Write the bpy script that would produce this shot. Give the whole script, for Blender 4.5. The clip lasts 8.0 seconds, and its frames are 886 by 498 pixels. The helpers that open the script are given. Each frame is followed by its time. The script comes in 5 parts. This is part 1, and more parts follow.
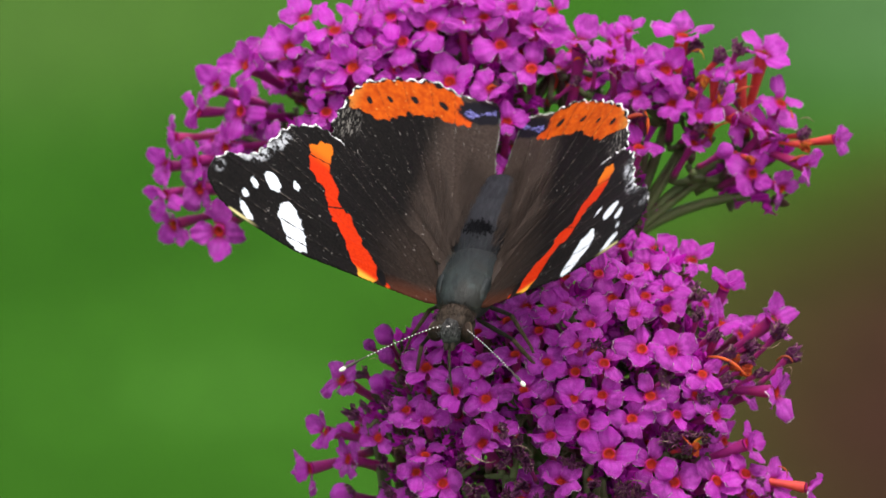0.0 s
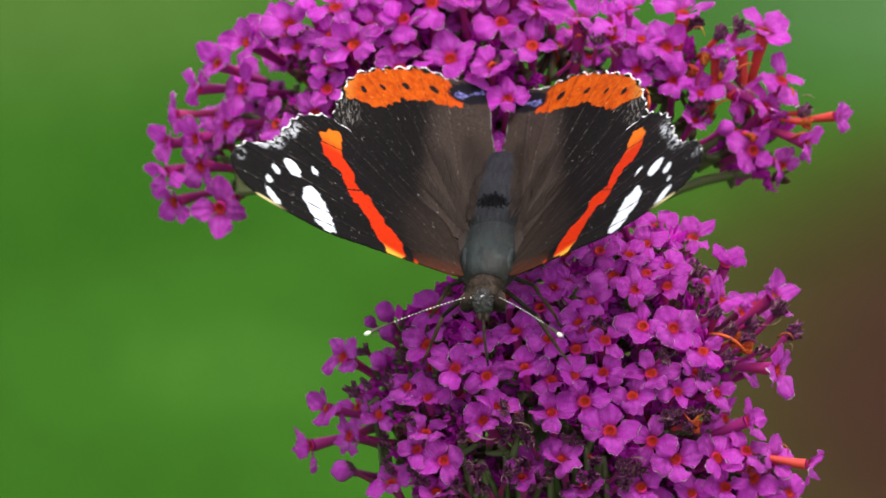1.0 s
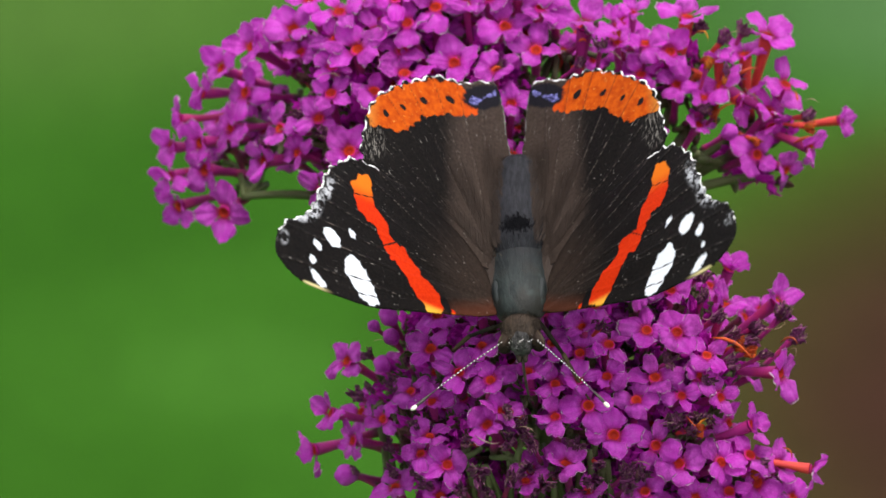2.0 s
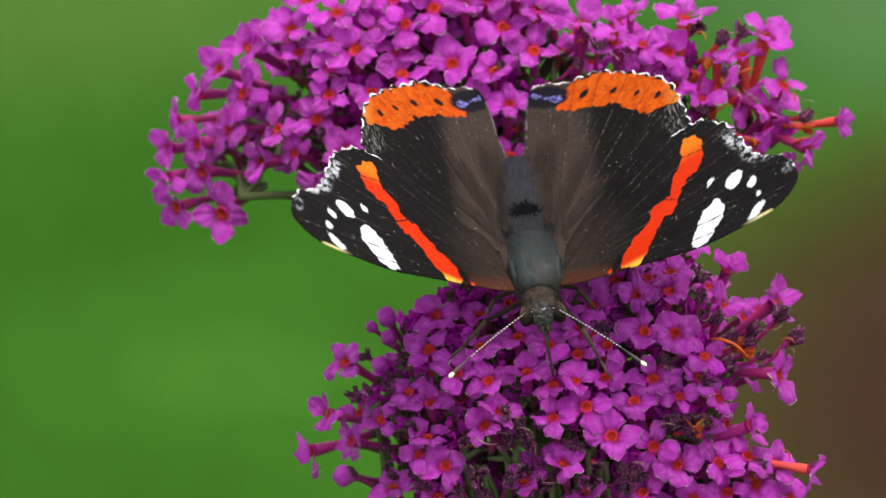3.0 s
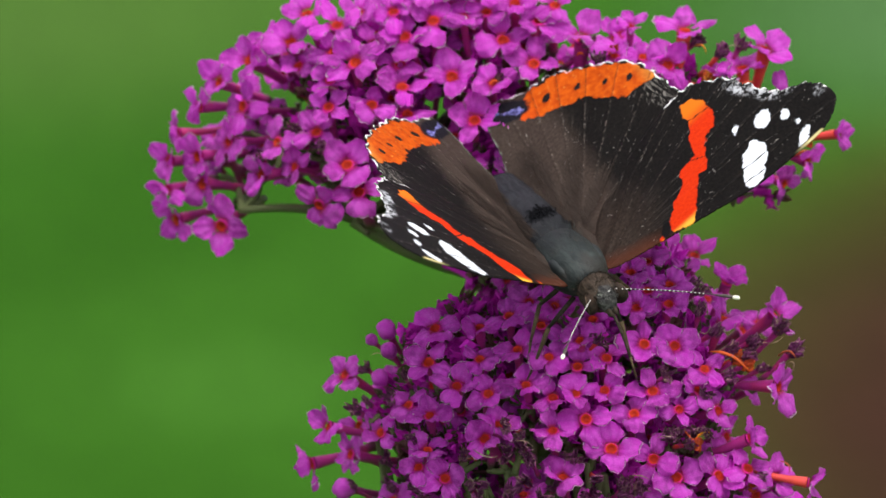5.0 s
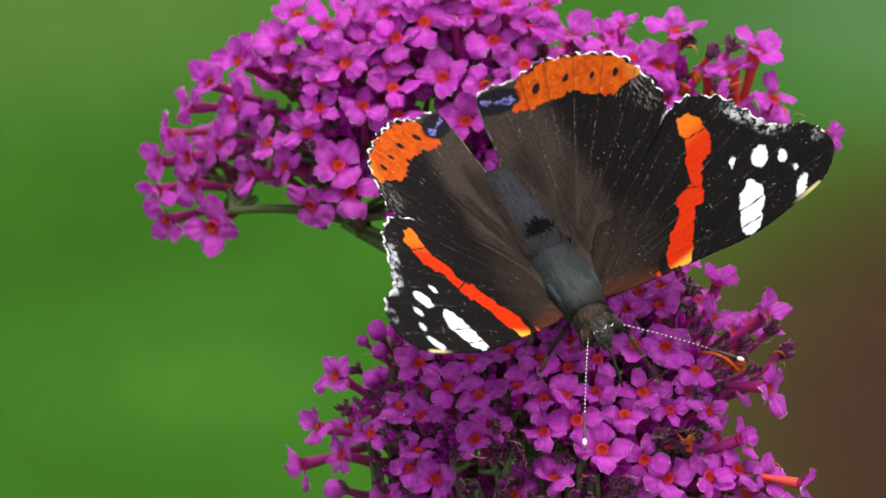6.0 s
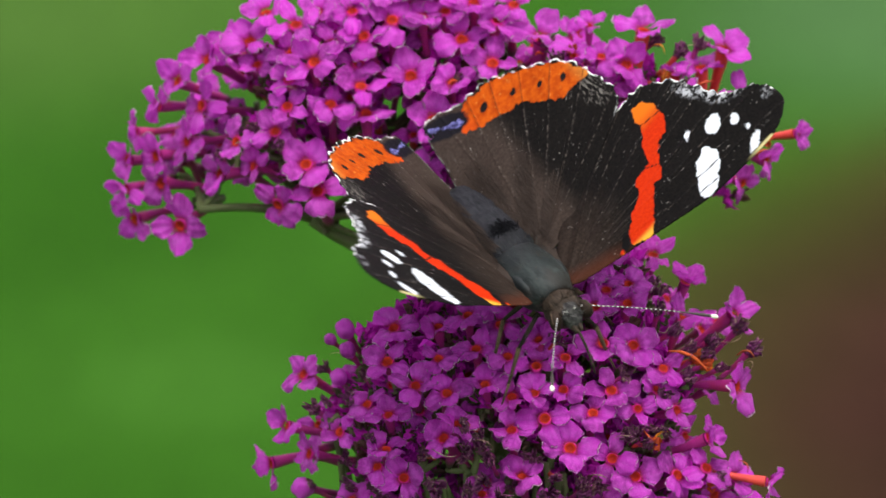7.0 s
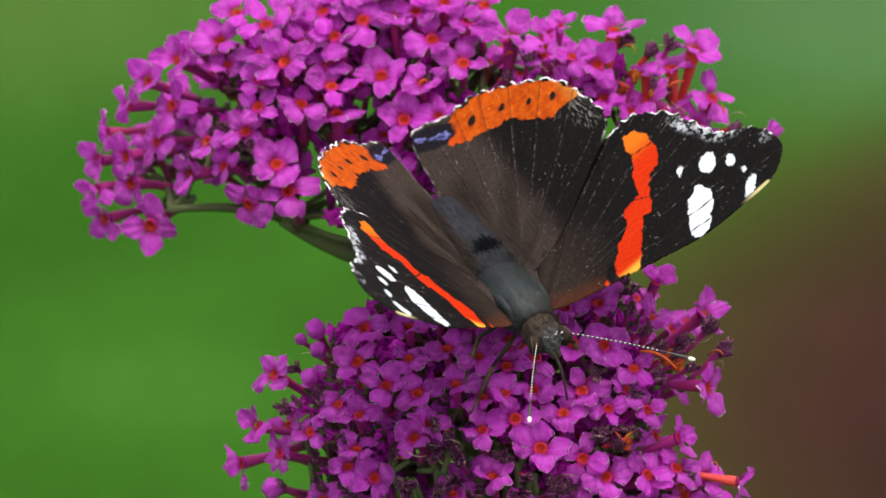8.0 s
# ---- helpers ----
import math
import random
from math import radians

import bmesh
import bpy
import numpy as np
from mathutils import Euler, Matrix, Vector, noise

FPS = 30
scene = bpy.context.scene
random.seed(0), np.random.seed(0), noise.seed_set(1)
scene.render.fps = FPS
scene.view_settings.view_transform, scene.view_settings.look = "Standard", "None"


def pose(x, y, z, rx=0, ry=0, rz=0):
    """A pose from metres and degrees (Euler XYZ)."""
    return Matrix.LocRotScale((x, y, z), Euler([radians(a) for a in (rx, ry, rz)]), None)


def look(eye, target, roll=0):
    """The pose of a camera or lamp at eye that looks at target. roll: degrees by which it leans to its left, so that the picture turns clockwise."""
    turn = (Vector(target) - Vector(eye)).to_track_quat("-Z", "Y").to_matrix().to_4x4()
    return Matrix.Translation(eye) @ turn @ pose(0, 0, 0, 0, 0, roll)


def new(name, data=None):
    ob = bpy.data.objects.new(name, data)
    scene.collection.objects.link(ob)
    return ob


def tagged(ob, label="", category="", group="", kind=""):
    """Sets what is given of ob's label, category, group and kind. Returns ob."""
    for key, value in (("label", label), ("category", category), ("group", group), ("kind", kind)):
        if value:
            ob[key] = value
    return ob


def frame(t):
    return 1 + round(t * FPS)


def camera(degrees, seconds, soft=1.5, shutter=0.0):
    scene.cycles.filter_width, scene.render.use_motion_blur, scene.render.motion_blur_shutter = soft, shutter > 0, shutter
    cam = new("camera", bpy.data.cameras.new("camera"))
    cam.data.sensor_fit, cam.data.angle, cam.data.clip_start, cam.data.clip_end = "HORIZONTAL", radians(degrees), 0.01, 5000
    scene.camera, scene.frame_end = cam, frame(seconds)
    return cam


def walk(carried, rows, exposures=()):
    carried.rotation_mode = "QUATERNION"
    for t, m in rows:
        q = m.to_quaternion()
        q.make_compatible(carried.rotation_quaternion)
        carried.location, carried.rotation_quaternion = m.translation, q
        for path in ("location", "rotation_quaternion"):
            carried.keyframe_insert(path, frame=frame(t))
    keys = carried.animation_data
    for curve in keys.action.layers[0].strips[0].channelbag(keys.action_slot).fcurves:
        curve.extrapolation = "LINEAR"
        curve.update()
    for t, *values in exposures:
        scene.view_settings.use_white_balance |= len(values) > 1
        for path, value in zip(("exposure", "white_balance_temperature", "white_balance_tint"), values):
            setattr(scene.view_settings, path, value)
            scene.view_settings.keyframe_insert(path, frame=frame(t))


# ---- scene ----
# One butterfly on a flowering bush; local space of the stage: x to the right, y up, z towards the viewer, in metres.
STAGE = pose(0, 0, 1.25, 70, 0, 0)
MM = 0.001
REACH = 0.5  # metres from the viewer to the butterfly

# ---------------------------------------------------------------- camera
cam = camera(12.0, 8.0, soft=1.5, shutter=0.4)
cam.data.dof.use_dof, cam.data.dof.focus_distance, cam.data.dof.aperture_fstop = True, REACH - 0.006, 34.0


def aim(t, right, up):
    """The camera stays where it is and turns by these angles in degrees."""
    return t, STAGE @ pose(0, 0, REACH, up, -right, 0)


walk(cam, [
    aim(0, 0.059, 0.194),
    aim(0.5, 0.076, -0.041),
    aim(0.7, 0.046, -0.077),
    aim(1, 0.047, -0.118),
    aim(1.2, 0.031, -0.108),
    aim(1.4, -0.000, -0.084),
    aim(1.5, -0.000, -0.083),
    aim(1.7, -0.008, -0.061),
    aim(2.8, 0.023, -0.061),
    aim(3, 0.024, -0.048),
    aim(3.2, 0.012, -0.035),
    aim(3.5, -0.000, 0.000),
    aim(3.8, 0.015, 0.058),
    aim(4, 0.035, 0.094),
    aim(4.2, 0.031, 0.100),
    aim(5.3, 0.028, 0.131),
    aim(5.5, 0.059, 0.123),
    aim(5.8, 0.138, 0.131),
    aim(6, 0.153, 0.135),
    aim(6.2, 0.146, 0.138),
    aim(6.5, 0.259, 0.147),
    aim(6.8, 0.484, 0.131),
    aim(6.9, 0.518, 0.127),
    aim(7, 0.588, 0.118),
    aim(7.2, 0.614, 0.123),
    aim(7.5, 0.753, 0.118),
    aim(7.7, 0.868, 0.115),
    aim(8, 0.988, 0.118),
])

# ---------------------------------------------------------------- light
SUN_UP, SUN_TURN = 76, 150  # degrees above the horizon; compass turn of the sun
world = bpy.data.worlds.new("sky")
scene.world = world
world.use_nodes = True
wn = world.node_tree.nodes
sky = wn.new("ShaderNodeTexSky")
sky.sky_type, sky.sun_disc = "NISHITA", False
sky.sun_elevation, sky.sun_rotation = radians(SUN_UP), radians(SUN_TURN)
sky.air_density, sky.dust_density = 1.0, 3.0
wn["Background"].inputs["Strength"].default_value = 0.17
pale = wn.new("ShaderNodeHueSaturation")  # thin cloud: a whiter sky
pale.inputs["Saturation"].default_value = 0.35
world.node_tree.links.new(sky.outputs["Color"], pale.inputs["Color"])
world.node_tree.links.new(pale.outputs["Color"], wn["Background"].inputs["Color"])

sun = new("sun", bpy.data.lights.new("sun", "SUN"))
sun.data.energy, sun.data.angle, sun.data.color = 0.95, radians(36), (1.0, 0.96, 0.9)
a, e = radians(SUN_TURN), radians(SUN_UP)
sun.matrix_world = look((math.sin(a) * math.cos(e) * 9, math.cos(a) * math.cos(e) * 9, math.sin(e) * 9 + 1.25), (0, 0, 1.25))
scene.view_settings.exposure = 0.90


# ---------------------------------------------------------------- materials
class Mat:
    """A small builder for node materials."""

    def __init__(self, name, varied=False):
        self.varied = varied  # a pattern of its own on each object
        self.m = bpy.data.materials.new(name)
        self.m.use_nodes = True
        self.t = self.m.node_tree
        self.p = self.t.nodes["Principled BSDF"]
        self.out = self.t.nodes["Material Output"]

    def node(self, kind, **inputs):
        n = self.t.nodes.new(kind)
        for key, value in inputs.items():
            self.feed(n.inputs[key.replace("_", " ")], value)
        return n

    def feed(self, socket, value):
        if isinstance(value, bpy.types.NodeSocket):
            self.t.links.new(value, socket)
        else:
            socket.default_value = value

    def coords(self, scale=1.0, stretch=(1, 1, 1)):
        c = self.t.nodes.new("ShaderNodeTexCoord")
        mp = self.t.nodes.new("ShaderNodeMapping")
        mp.inputs["Scale"].default_value = [scale * s for s in stretch]
        self.t.links.new(c.outputs["Object"], mp.inputs["Vector"])
        return mp.outputs["Vector"]

    def noise(self, scale, detail=3, rough=0.6, vector=None):
        n = self.node("ShaderNodeTexNoise", Scale=scale, Detail=detail, Roughness=rough)
        if self.varied:
            n.noise_dimensions = "4D"
            self.feed(n.inputs["W"], self.math("MULTIPLY", self.random(), 91.0))
        self.feed(n.inputs["Vector"], vector if vector is not None else self.coords())
        return n.outputs["Fac"]

    def attr(self, name):
        n = self.t.nodes.new("ShaderNodeAttribute")
        n.attribute_name = name
        return n.outputs["Fac"]

    def math(self, op, a, b=0.0, c=0.0):
        n = self.t.nodes.new("ShaderNodeMath")
        n.operation = op
        for s, v in zip(n.inputs, (a, b, c)):
            self.feed(s, v)
        return n.outputs[0]

    def ramp(self, fac, low, high, a=0.0, b=1.0, smooth=True):
        n = self.t.nodes.new("ShaderNodeMapRange")
        n.interpolation_type = "SMOOTHSTEP" if smooth else "LINEAR"
        for key, v in (("Value", fac), ("From Min", low), ("From Max", high), ("To Min", a), ("To Max", b)):
            self.feed(n.inputs[key], v)
        return n.outputs["Result"]

    def mix(self, fac, a, b):
        n = self.t.nodes.new("ShaderNodeMix")
        n.data_type = "RGBA"
        for key, v in ((0, fac), (6, a), (7, b)):
            if isinstance(v, tuple) and len(v) == 3:
                v = (*v, 1)
            self.feed(n.inputs[key], v)
        return n.outputs[2]

    def random(self):
        return self.t.nodes.new("ShaderNodeObjectInfo").outputs["Random"]

    def bump(self, height, distance, strength=0.5):
        n = self.node("ShaderNodeBump", Height=height, Distance=distance, Strength=strength)
        self.feed(self.p.inputs["Normal"], n.outputs["Normal"])

    def done(self, colour, rough=0.6, thin=0.0, thin_colour=None, **more):
        if isinstance(colour, tuple):
            colour = (*colour, 1)
        self.feed(self.p.inputs["Base Color"], colour)
        self.feed(self.p.inputs["Roughness"], rough)
        for key, v in more.items():
            self.feed(self.p.inputs[key.replace("_", " ")], v)
        if thin:
            tr = self.node("ShaderNodeBsdfTranslucent", Color=thin_colour if thin_colour is not None else colour)
            mx = self.t.nodes.new("ShaderNodeMixShader")
            mx.inputs[0].default_value = thin
            self.t.links.new(self.p.outputs[0], mx.inputs[1])
            self.t.links.new(tr.outputs[0], mx.inputs[2])
            self.t.links.new(mx.outputs[0], self.out.inputs["Surface"])
        return self.m


def petal_material():
    m = Mat("magenta petal", True)
    grain = m.noise(26, 5, 0.7)
    blotch = m.noise(2.2, 2)
    rim = m.attr("rim")
    root = m.attr("root")
    base = m.mix(m.random(), (0.34, 0.009, 0.29), (0.80, 0.030, 0.71))
    base = m.mix(m.ramp(blotch, 0.35, 0.65, 0, 0.5), base, (0.78, 0.036, 0.69))
    # lilac highlight of lit lobes, put into the colour of their middle
    middle = m.math("MULTIPLY", m.ramp(root, 0.12, 0.40), m.ramp(root, 0.95, 0.50, 0.25, 1.0))
    base = m.mix(m.math("MULTIPLY", middle, m.ramp(blotch, 0.34, 0.62, 0.05, 0.75)), base, (0.86, 0.120, 0.80))
    # pale grain: more of the lilac highlight painted in, patchily
    base = m.mix(m.ramp(grain, 0.48, 0.76, 0, 0.55), base, (0.95, 0.32, 0.92))
    base = m.mix(m.ramp(grain, 0.48, 0.28, 0, 0.35), base, (0.34, 0.003, 0.33))
    base = m.mix(m.math("MULTIPLY", m.attr("vein"), 0.3), base, (0.34, 0.003, 0.30))
    base = m.mix(m.ramp(root, 0.32, 0.06, 0, 0.75), base, (0.46, 0.006, 0.28))
    base = m.mix(m.ramp(root, 0.14, 0.03, 0, 0.9), base, (0.38, 0.008, 0.05))
    edge = m.math("ADD", rim, m.math("MULTIPLY", m.math("SUBTRACT", m.noise(9, 3), 0.5), 0.16))
    dry = m.ramp(m.noise(2.2, 2), 0.46, 0.55)
    base = m.mix(m.math("MULTIPLY", m.ramp(edge, 0.90, 0.95, 0, 0.75), dry), base, (0.16, 0.02, 0.10))
    base = m.mix(m.math("MULTIPLY", m.ramp(edge, 0.955, 0.99, 0, 0.9), dry), base, (0.80, 0.62, 0.70))
    # surface glitter imitated by tiny bright and dark specks in the colour
    fine = m.noise(70, 3, 0.7)
    base = m.mix(m.ramp(fine, 0.56, 0.74, 0, 0.4), base, (0.95, 0.30, 0.92))
    base = m.mix(m.ramp(fine, 0.44, 0.28, 0, 0.3), base, (0.26, 0.003, 0.22))
    m.bump(m.math("ADD", m.math("MULTIPLY", m.math("ADD", grain, m.math("MULTIPLY", fine, 0.5)), 0.9), m.math("MULTIPLY", m.attr("vein"), -0.5)), 0.00022, 0.9)
    return m.done(base, 0.40, 0.40, base, Specular_IOR_Level=0.5)


def throat_material():
    m = Mat("orange flower throat", True)
    c = m.mix(m.random(), (0.30, 0.010, 0.006), (0.48, 0.034, 0.006))
    c = m.mix(m.ramp(m.noise(9, 3), 0.5, 0.7, 0, 0.5), c, (0.42, 0.012, 0.02))
    # darker with depth: the shade inside the funnel is put into the colour
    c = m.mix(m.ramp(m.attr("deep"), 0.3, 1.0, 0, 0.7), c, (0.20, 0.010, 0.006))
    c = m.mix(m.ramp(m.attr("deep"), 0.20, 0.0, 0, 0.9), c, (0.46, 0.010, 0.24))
    m.bump(m.noise(14, 2), 0.00012, 0.7)
    return m.done(c, 0.6, Specular_IOR_Level=0.1)


def tube_material():
    m = Mat("crimson flower tube", True)
    c = m.mix(m.noise(3, 3), (0.24, 0.008, 0.10), (0.46, 0.016, 0.25))
    c = m.mix(m.ramp(m.noise(1.1, 2), 0.5, 0.65, 0, 0.6), c, (0.46, 0.02, 0.09))
    c = m.mix(m.ramp(m.attr("stalk"), 0.70, 0.9), c, (0.06, 0.05, 0.02))
    m.bump(m.noise(18, 3), 0.0001, 0.7)
    return m.done(c, 0.6)


def red_tube_material():
    m = Mat("ageing orange tube", True)
    c = m.mix(m.noise(2.5, 3), (0.50, 0.012, 0.05), (0.74, 0.075, 0.015))
    c = m.mix(m.ramp(m.attr("stalk"), 0.70, 0.9), c, (0.05, 0.035, 0.018))
    m.bump(m.noise(18, 3), 0.0001, 0.7)
    return m.done(c, 0.6)


def withered_material():
    m = Mat("withered petal", True)
    n = m.noise(5, 5, 0.7)
    c = m.mix(m.ramp(n, 0.3, 0.65), (0.045, 0.012, 0.022), (0.22, 0.018, 0.15))
    c = m.mix(m.ramp(m.noise(2.0, 2), 0.55, 0.66, 0, 0.8), c, (0.16, 0.08, 0.05))
    rim = m.math("ADD", m.attr("rim"), m.math("MULTIPLY", m.math("SUBTRACT", m.noise(4, 3), 0.5), 0.3))
    c = m.mix(m.ramp(rim, 0.95, 1.03, 0, 0.8), c, (0.56, 0.38, 0.28))
    m.bump(n, 0.0004, 0.9)
    return m.done(c, 0.75)


def ember_material():
    m = Mat("dried orange petal", True)
    n = m.noise(4, 4, 0.7)
    c = m.mix(m.ramp(n, 0.35, 0.65), (0.34, 0.026, 0.012), (0.76, 0.11, 0.012))
    c = m.mix(m.ramp(m.random(), 0.70, 0.85), c, (0.84, 0.30, 0.02))
    c = m.mix(m.ramp(m.noise(2.5, 3), 0.52, 0.64, 0, 0.7), c, (0.20, 0.07, 0.04))
    m.bump(n, 0.0003, 0.8)
    return m.done(c, 0.65, 0.25, c)


def spent_material():
    """Spent florets and husks deep in the flower head, each of its own shade."""
    m = Mat("spent florets")
    n = m.noise(900, 4, 0.7)
    rnd = m.t.nodes.new("ShaderNodeNewGeometry").outputs["Random Per Island"]
    # magenta raised to stand in for light bounced into the gaps
    c = m.mix(m.ramp(rnd, 0.1, 0.9), (0.62, 0.014, 0.50), (0.90, 0.03, 0.78))
    c = m.mix(m.ramp(rnd, 0.60, 0.63), c, (0.12, 0.13, 0.05))
    c = m.mix(m.ramp(rnd, 0.82, 0.84), c, (0.14, 0.06, 0.05))
    c = m.mix(m.ramp(n, 0.5, 0.75, 0, 0.4), c, (0.20, 0.06, 0.10))
    m.bump(n, 0.0003, 0.8)
    return m.done(c, 0.8, 0.3, c)


def stem_material():
    m = Mat("green stem")
    n = m.noise(220, 4)
    c = m.mix(n, (0.055, 0.074, 0.021), (0.125, 0.158, 0.045))
    c = m.mix(m.ramp(m.noise(90, 2), 0.5, 0.7), c, (0.055, 0.032, 0.020))
    m.bump(m.noise(1500, 3), 0.00015, 0.6)
    return m.done(c, 0.75)


def ground_material():
    """Mown lawn that gives way to a bare soil bed, with lighter and darker stretches of turf and one painted bokeh
    spot.
    """
    m = Mat("lawn and soil")
    c = m.t.nodes.new("ShaderNodeTexCoord").outputs["Object"]
    sep = m.node("ShaderNodeSeparateXYZ", Vector=c)
    x, y = sep.outputs["X"], sep.outputs["Y"]
    soft = m.noise(2.2, 1, 0.4, c)
    broad = m.noise(1.3, 1, 0.4, c)

    def patch(x0, y0, rx, ry, soft_edge, most=1.0, uneven=0.5):
        """A soft-edged stretch of ground round x0, y0."""
        dx = m.math("DIVIDE", m.math("SUBTRACT", x, x0), rx)
        dy = m.math("DIVIDE", m.math("SUBTRACT", y, y0), ry)
        r = m.math("SQRT", m.math("ADD", m.math("MULTIPLY", dx, dx), m.math("MULTIPLY", dy, dy)))
        r = m.math("ADD", r, m.math("MULTIPLY", m.math("SUBTRACT", broad, 0.5), uneven))
        return m.ramp(r, 1 + soft_edge, 1 - soft_edge, 0, most)

    grass = m.mix(m.ramp(soft, 0.3, 0.7), (0.0190, 0.073, 0.0043), (0.0262, 0.0925, 0.0068))
    grass = m.mix(patch(-0.55, 4.35, 0.40, 0.42, 0.7, 0.85), grass, (0.050, 0.106, 0.017))
    grass = m.mix(patch(0.58, 4.3, 0.24, 0.40, 0.7, 0.62), grass, (0.066, 0.130, 0.050))
    # faint bokeh circle of blurred light, painted into the grass colour
    grass = m.mix(patch(-0.19, 3.10, 0.10, 0.11, 0.5, 0.12), grass, (0.077, 0.202, 0.030))
    soil = m.mix(m.ramp(soft, 0.35, 0.65), (0.027, 0.0125, 0.0072), (0.040, 0.015, 0.0115))
    col = m.mix(patch(1.66, 2.96, 1.5, 1.24, 0.19, uneven=0.187), grass, (0.042, 0.038, 0.007))
    col = m.mix(patch(1.77, 2.96, 1.5, 1.19, 0.15, uneven=0.173), col, soil)
    blades = m.noise(170, 4, 0.7, c)
    tufts = m.noise(24, 3, 0.6, c)
    grain = m.node("ShaderNodeHueSaturation", Color=col)
    m.feed(grain.inputs["Value"], m.math("MULTIPLY", m.ramp(blades, 0.3, 0.7, 0.7, 1.3), m.ramp(tufts, 0.3, 0.7, 0.9, 1.1)))
    m.bump(blades, 0.001, 0.3)
    return m.done(grain.outputs["Color"], 0.95, Specular_IOR_Level=0.03)


def wing_material(name, hind):
    m = Mat(name)
    grain = m.noise(2600, 4, 0.7)
    scale_noise = m.math("MULTIPLY", m.math("SUBTRACT", m.noise(1300, 3, 0.7), 0.5), 0.9)
    tatter = m.math("MULTIPLY", m.math("SUBTRACT", m.noise(420, 2, 0.6), 0.5), 0.5)
    wob = m.math("ADD", scale_noise, tatter)

    def inside(attr, soft=0.12, k=1.0):
        return m.ramp(m.math("ADD", m.attr(attr), m.math("MULTIPLY", wob, k)), -soft, soft)

    inner = m.attr("inner")
    dark = m.mix(m.ramp(grain, 0.3, 0.75), (0.0034, 0.0028, 0.0026), (0.0110, 0.0086, 0.0076))
    brown = m.mix(m.ramp(grain, 0.3, 0.75), *(((0.032, 0.022, 0.017), (0.056, 0.040, 0.032)) if hind else ((0.018, 0.012, 0.009), (0.038, 0.026, 0.020))))
    col = m.mix(m.ramp(m.math("ADD", inner, m.math("MULTIPLY", tatter, 0.25)), 0.25, 0.85), dark, brown)
    # pale scales on the veins and strewn over the membrane
    vein = m.math("MULTIPLY", m.ramp(m.attr("vein"), 0.16, 0.03), m.ramp(m.noise(1300, 3, 0.75), 0.46, 0.62, 0, 0.42))
    vein = m.math("MULTIPLY", vein, m.ramp(m.attr("far"), 6.0, 12.0, 0.15, 1.0))
    col = m.mix(vein, col, (0.22, 0.18, 0.15))
    fleck = m.math("MULTIPLY", m.ramp(m.noise(1700, 2, 0.5), 0.66, 0.74, 0, 0.40), m.ramp(m.noise(190, 3), 0.46, 0.62))
    col = m.mix(fleck, col, (0.42, 0.38, 0.34))
    # fine rubbed lines that fan out from the root
    fan = m.node("ShaderNodeCombineXYZ", X=m.math("MULTIPLY", m.attr("fan"), 34.0), Y=m.math("MULTIPLY", m.attr("far"), 0.11))
    line = m.noise(1.6, 4, 0.72, fan.outputs[0])
    worn = m.math("MULTIPLY", m.ramp(line, 0.50, 0.70, 0, 0.5), m.ramp(m.noise(150, 3, 0.6), 0.40, 0.66))
    worn = m.math("MULTIPLY", worn, m.ramp(inner, 0.0, 0.6, 0.22, 1.0))
    col = m.mix(worn, col, (0.065, 0.052, 0.043))
    glint = m.math("MULTIPLY", m.ramp(line, 0.605, 0.68, 0, 0.7), m.ramp(m.noise(900, 3, 0.75), 0.52, 0.63))
    glint = m.math("MULTIPLY", glint, m.ramp(m.attr("far"), 8.0, 14.0))
    col = m.mix(glint, col, (0.40, 0.36, 0.32))
    if hind:
        tawny = m.mix(m.ramp(m.noise(900, 3, 0.6), 0.25, 0.75), (0.32, 0.036, 0.002), (0.53, 0.090, 0.004))
        tawny = m.mix(m.ramp(m.attr("along"), 7.0, 2.5, 0, 0.8), tawny, (0.62, 0.075, 0.008))
        tawny = m.mix(m.ramp(m.attr("along"), 17.2, 19.6, 0, 0.5), tawny, (0.56, 0.28, 0.05))
        tawny = m.mix(m.ramp(m.attr("vein"), 0.17, 0.03, 0, 0.8), tawny, (0.13, 0.03, 0.008))
        rubbed = m.math("MULTIPLY", m.attr("corner"), m.ramp(m.noise(2000, 3, 0.8, m.coords(1, (1.6, 0.35, 1))), 0.50, 0.62, 0, 0.4))
        col = m.mix(rubbed, col, (0.42, 0.38, 0.33))
        tawny = m.mix(m.ramp(m.noise(1500, 3, 0.6), 0.62, 0.72, 0, 0.4), tawny, (0.82, 0.42, 0.10))
        col = m.mix(inside("band"), col, tawny)
        col = m.mix(inside("dots", 0.1, 0.6), col, (0.010, 0.008, 0.008))
        col = m.mix(inside("anal", 0.2), col, (0.010, 0.009, 0.012))
        blue = m.mix(m.ramp(grain, 0.35, 0.7), (0.02, 0.02, 0.07), (0.26, 0.25, 0.60))
        col = m.mix(inside("blue", 0.15), col, blue)
    else:
        red = m.mix(m.ramp(grain, 0.25, 0.75), (0.47, 0.018, 0.002), (0.60, 0.034, 0.003))
        red = m.mix(m.ramp(m.attr("along"), 5.0, 8.0), red, (0.66, 0.15, 0.008))
        red = m.mix(m.ramp(m.attr("along"), -5.2, -6.4), red, (0.80, 0.38, 0.04))
        rust = m.math("MULTIPLY", m.ramp(m.attr("costa"), 2.6, 0.4), m.ramp(m.attr("span"), 10.5, 5.0, 0, 0.32))
        col = m.mix(rust, col, (0.16, 0.035, 0.012))
        col = m.mix(inside("band", 0.12, 0.8), col, red)
        col = m.mix(inside("notch", 0.12, 0.6), col, (0.006, 0.005, 0.005))
        col = m.mix(inside("white", 0.1, 0.9), col, (0.74, 0.76, 0.80))
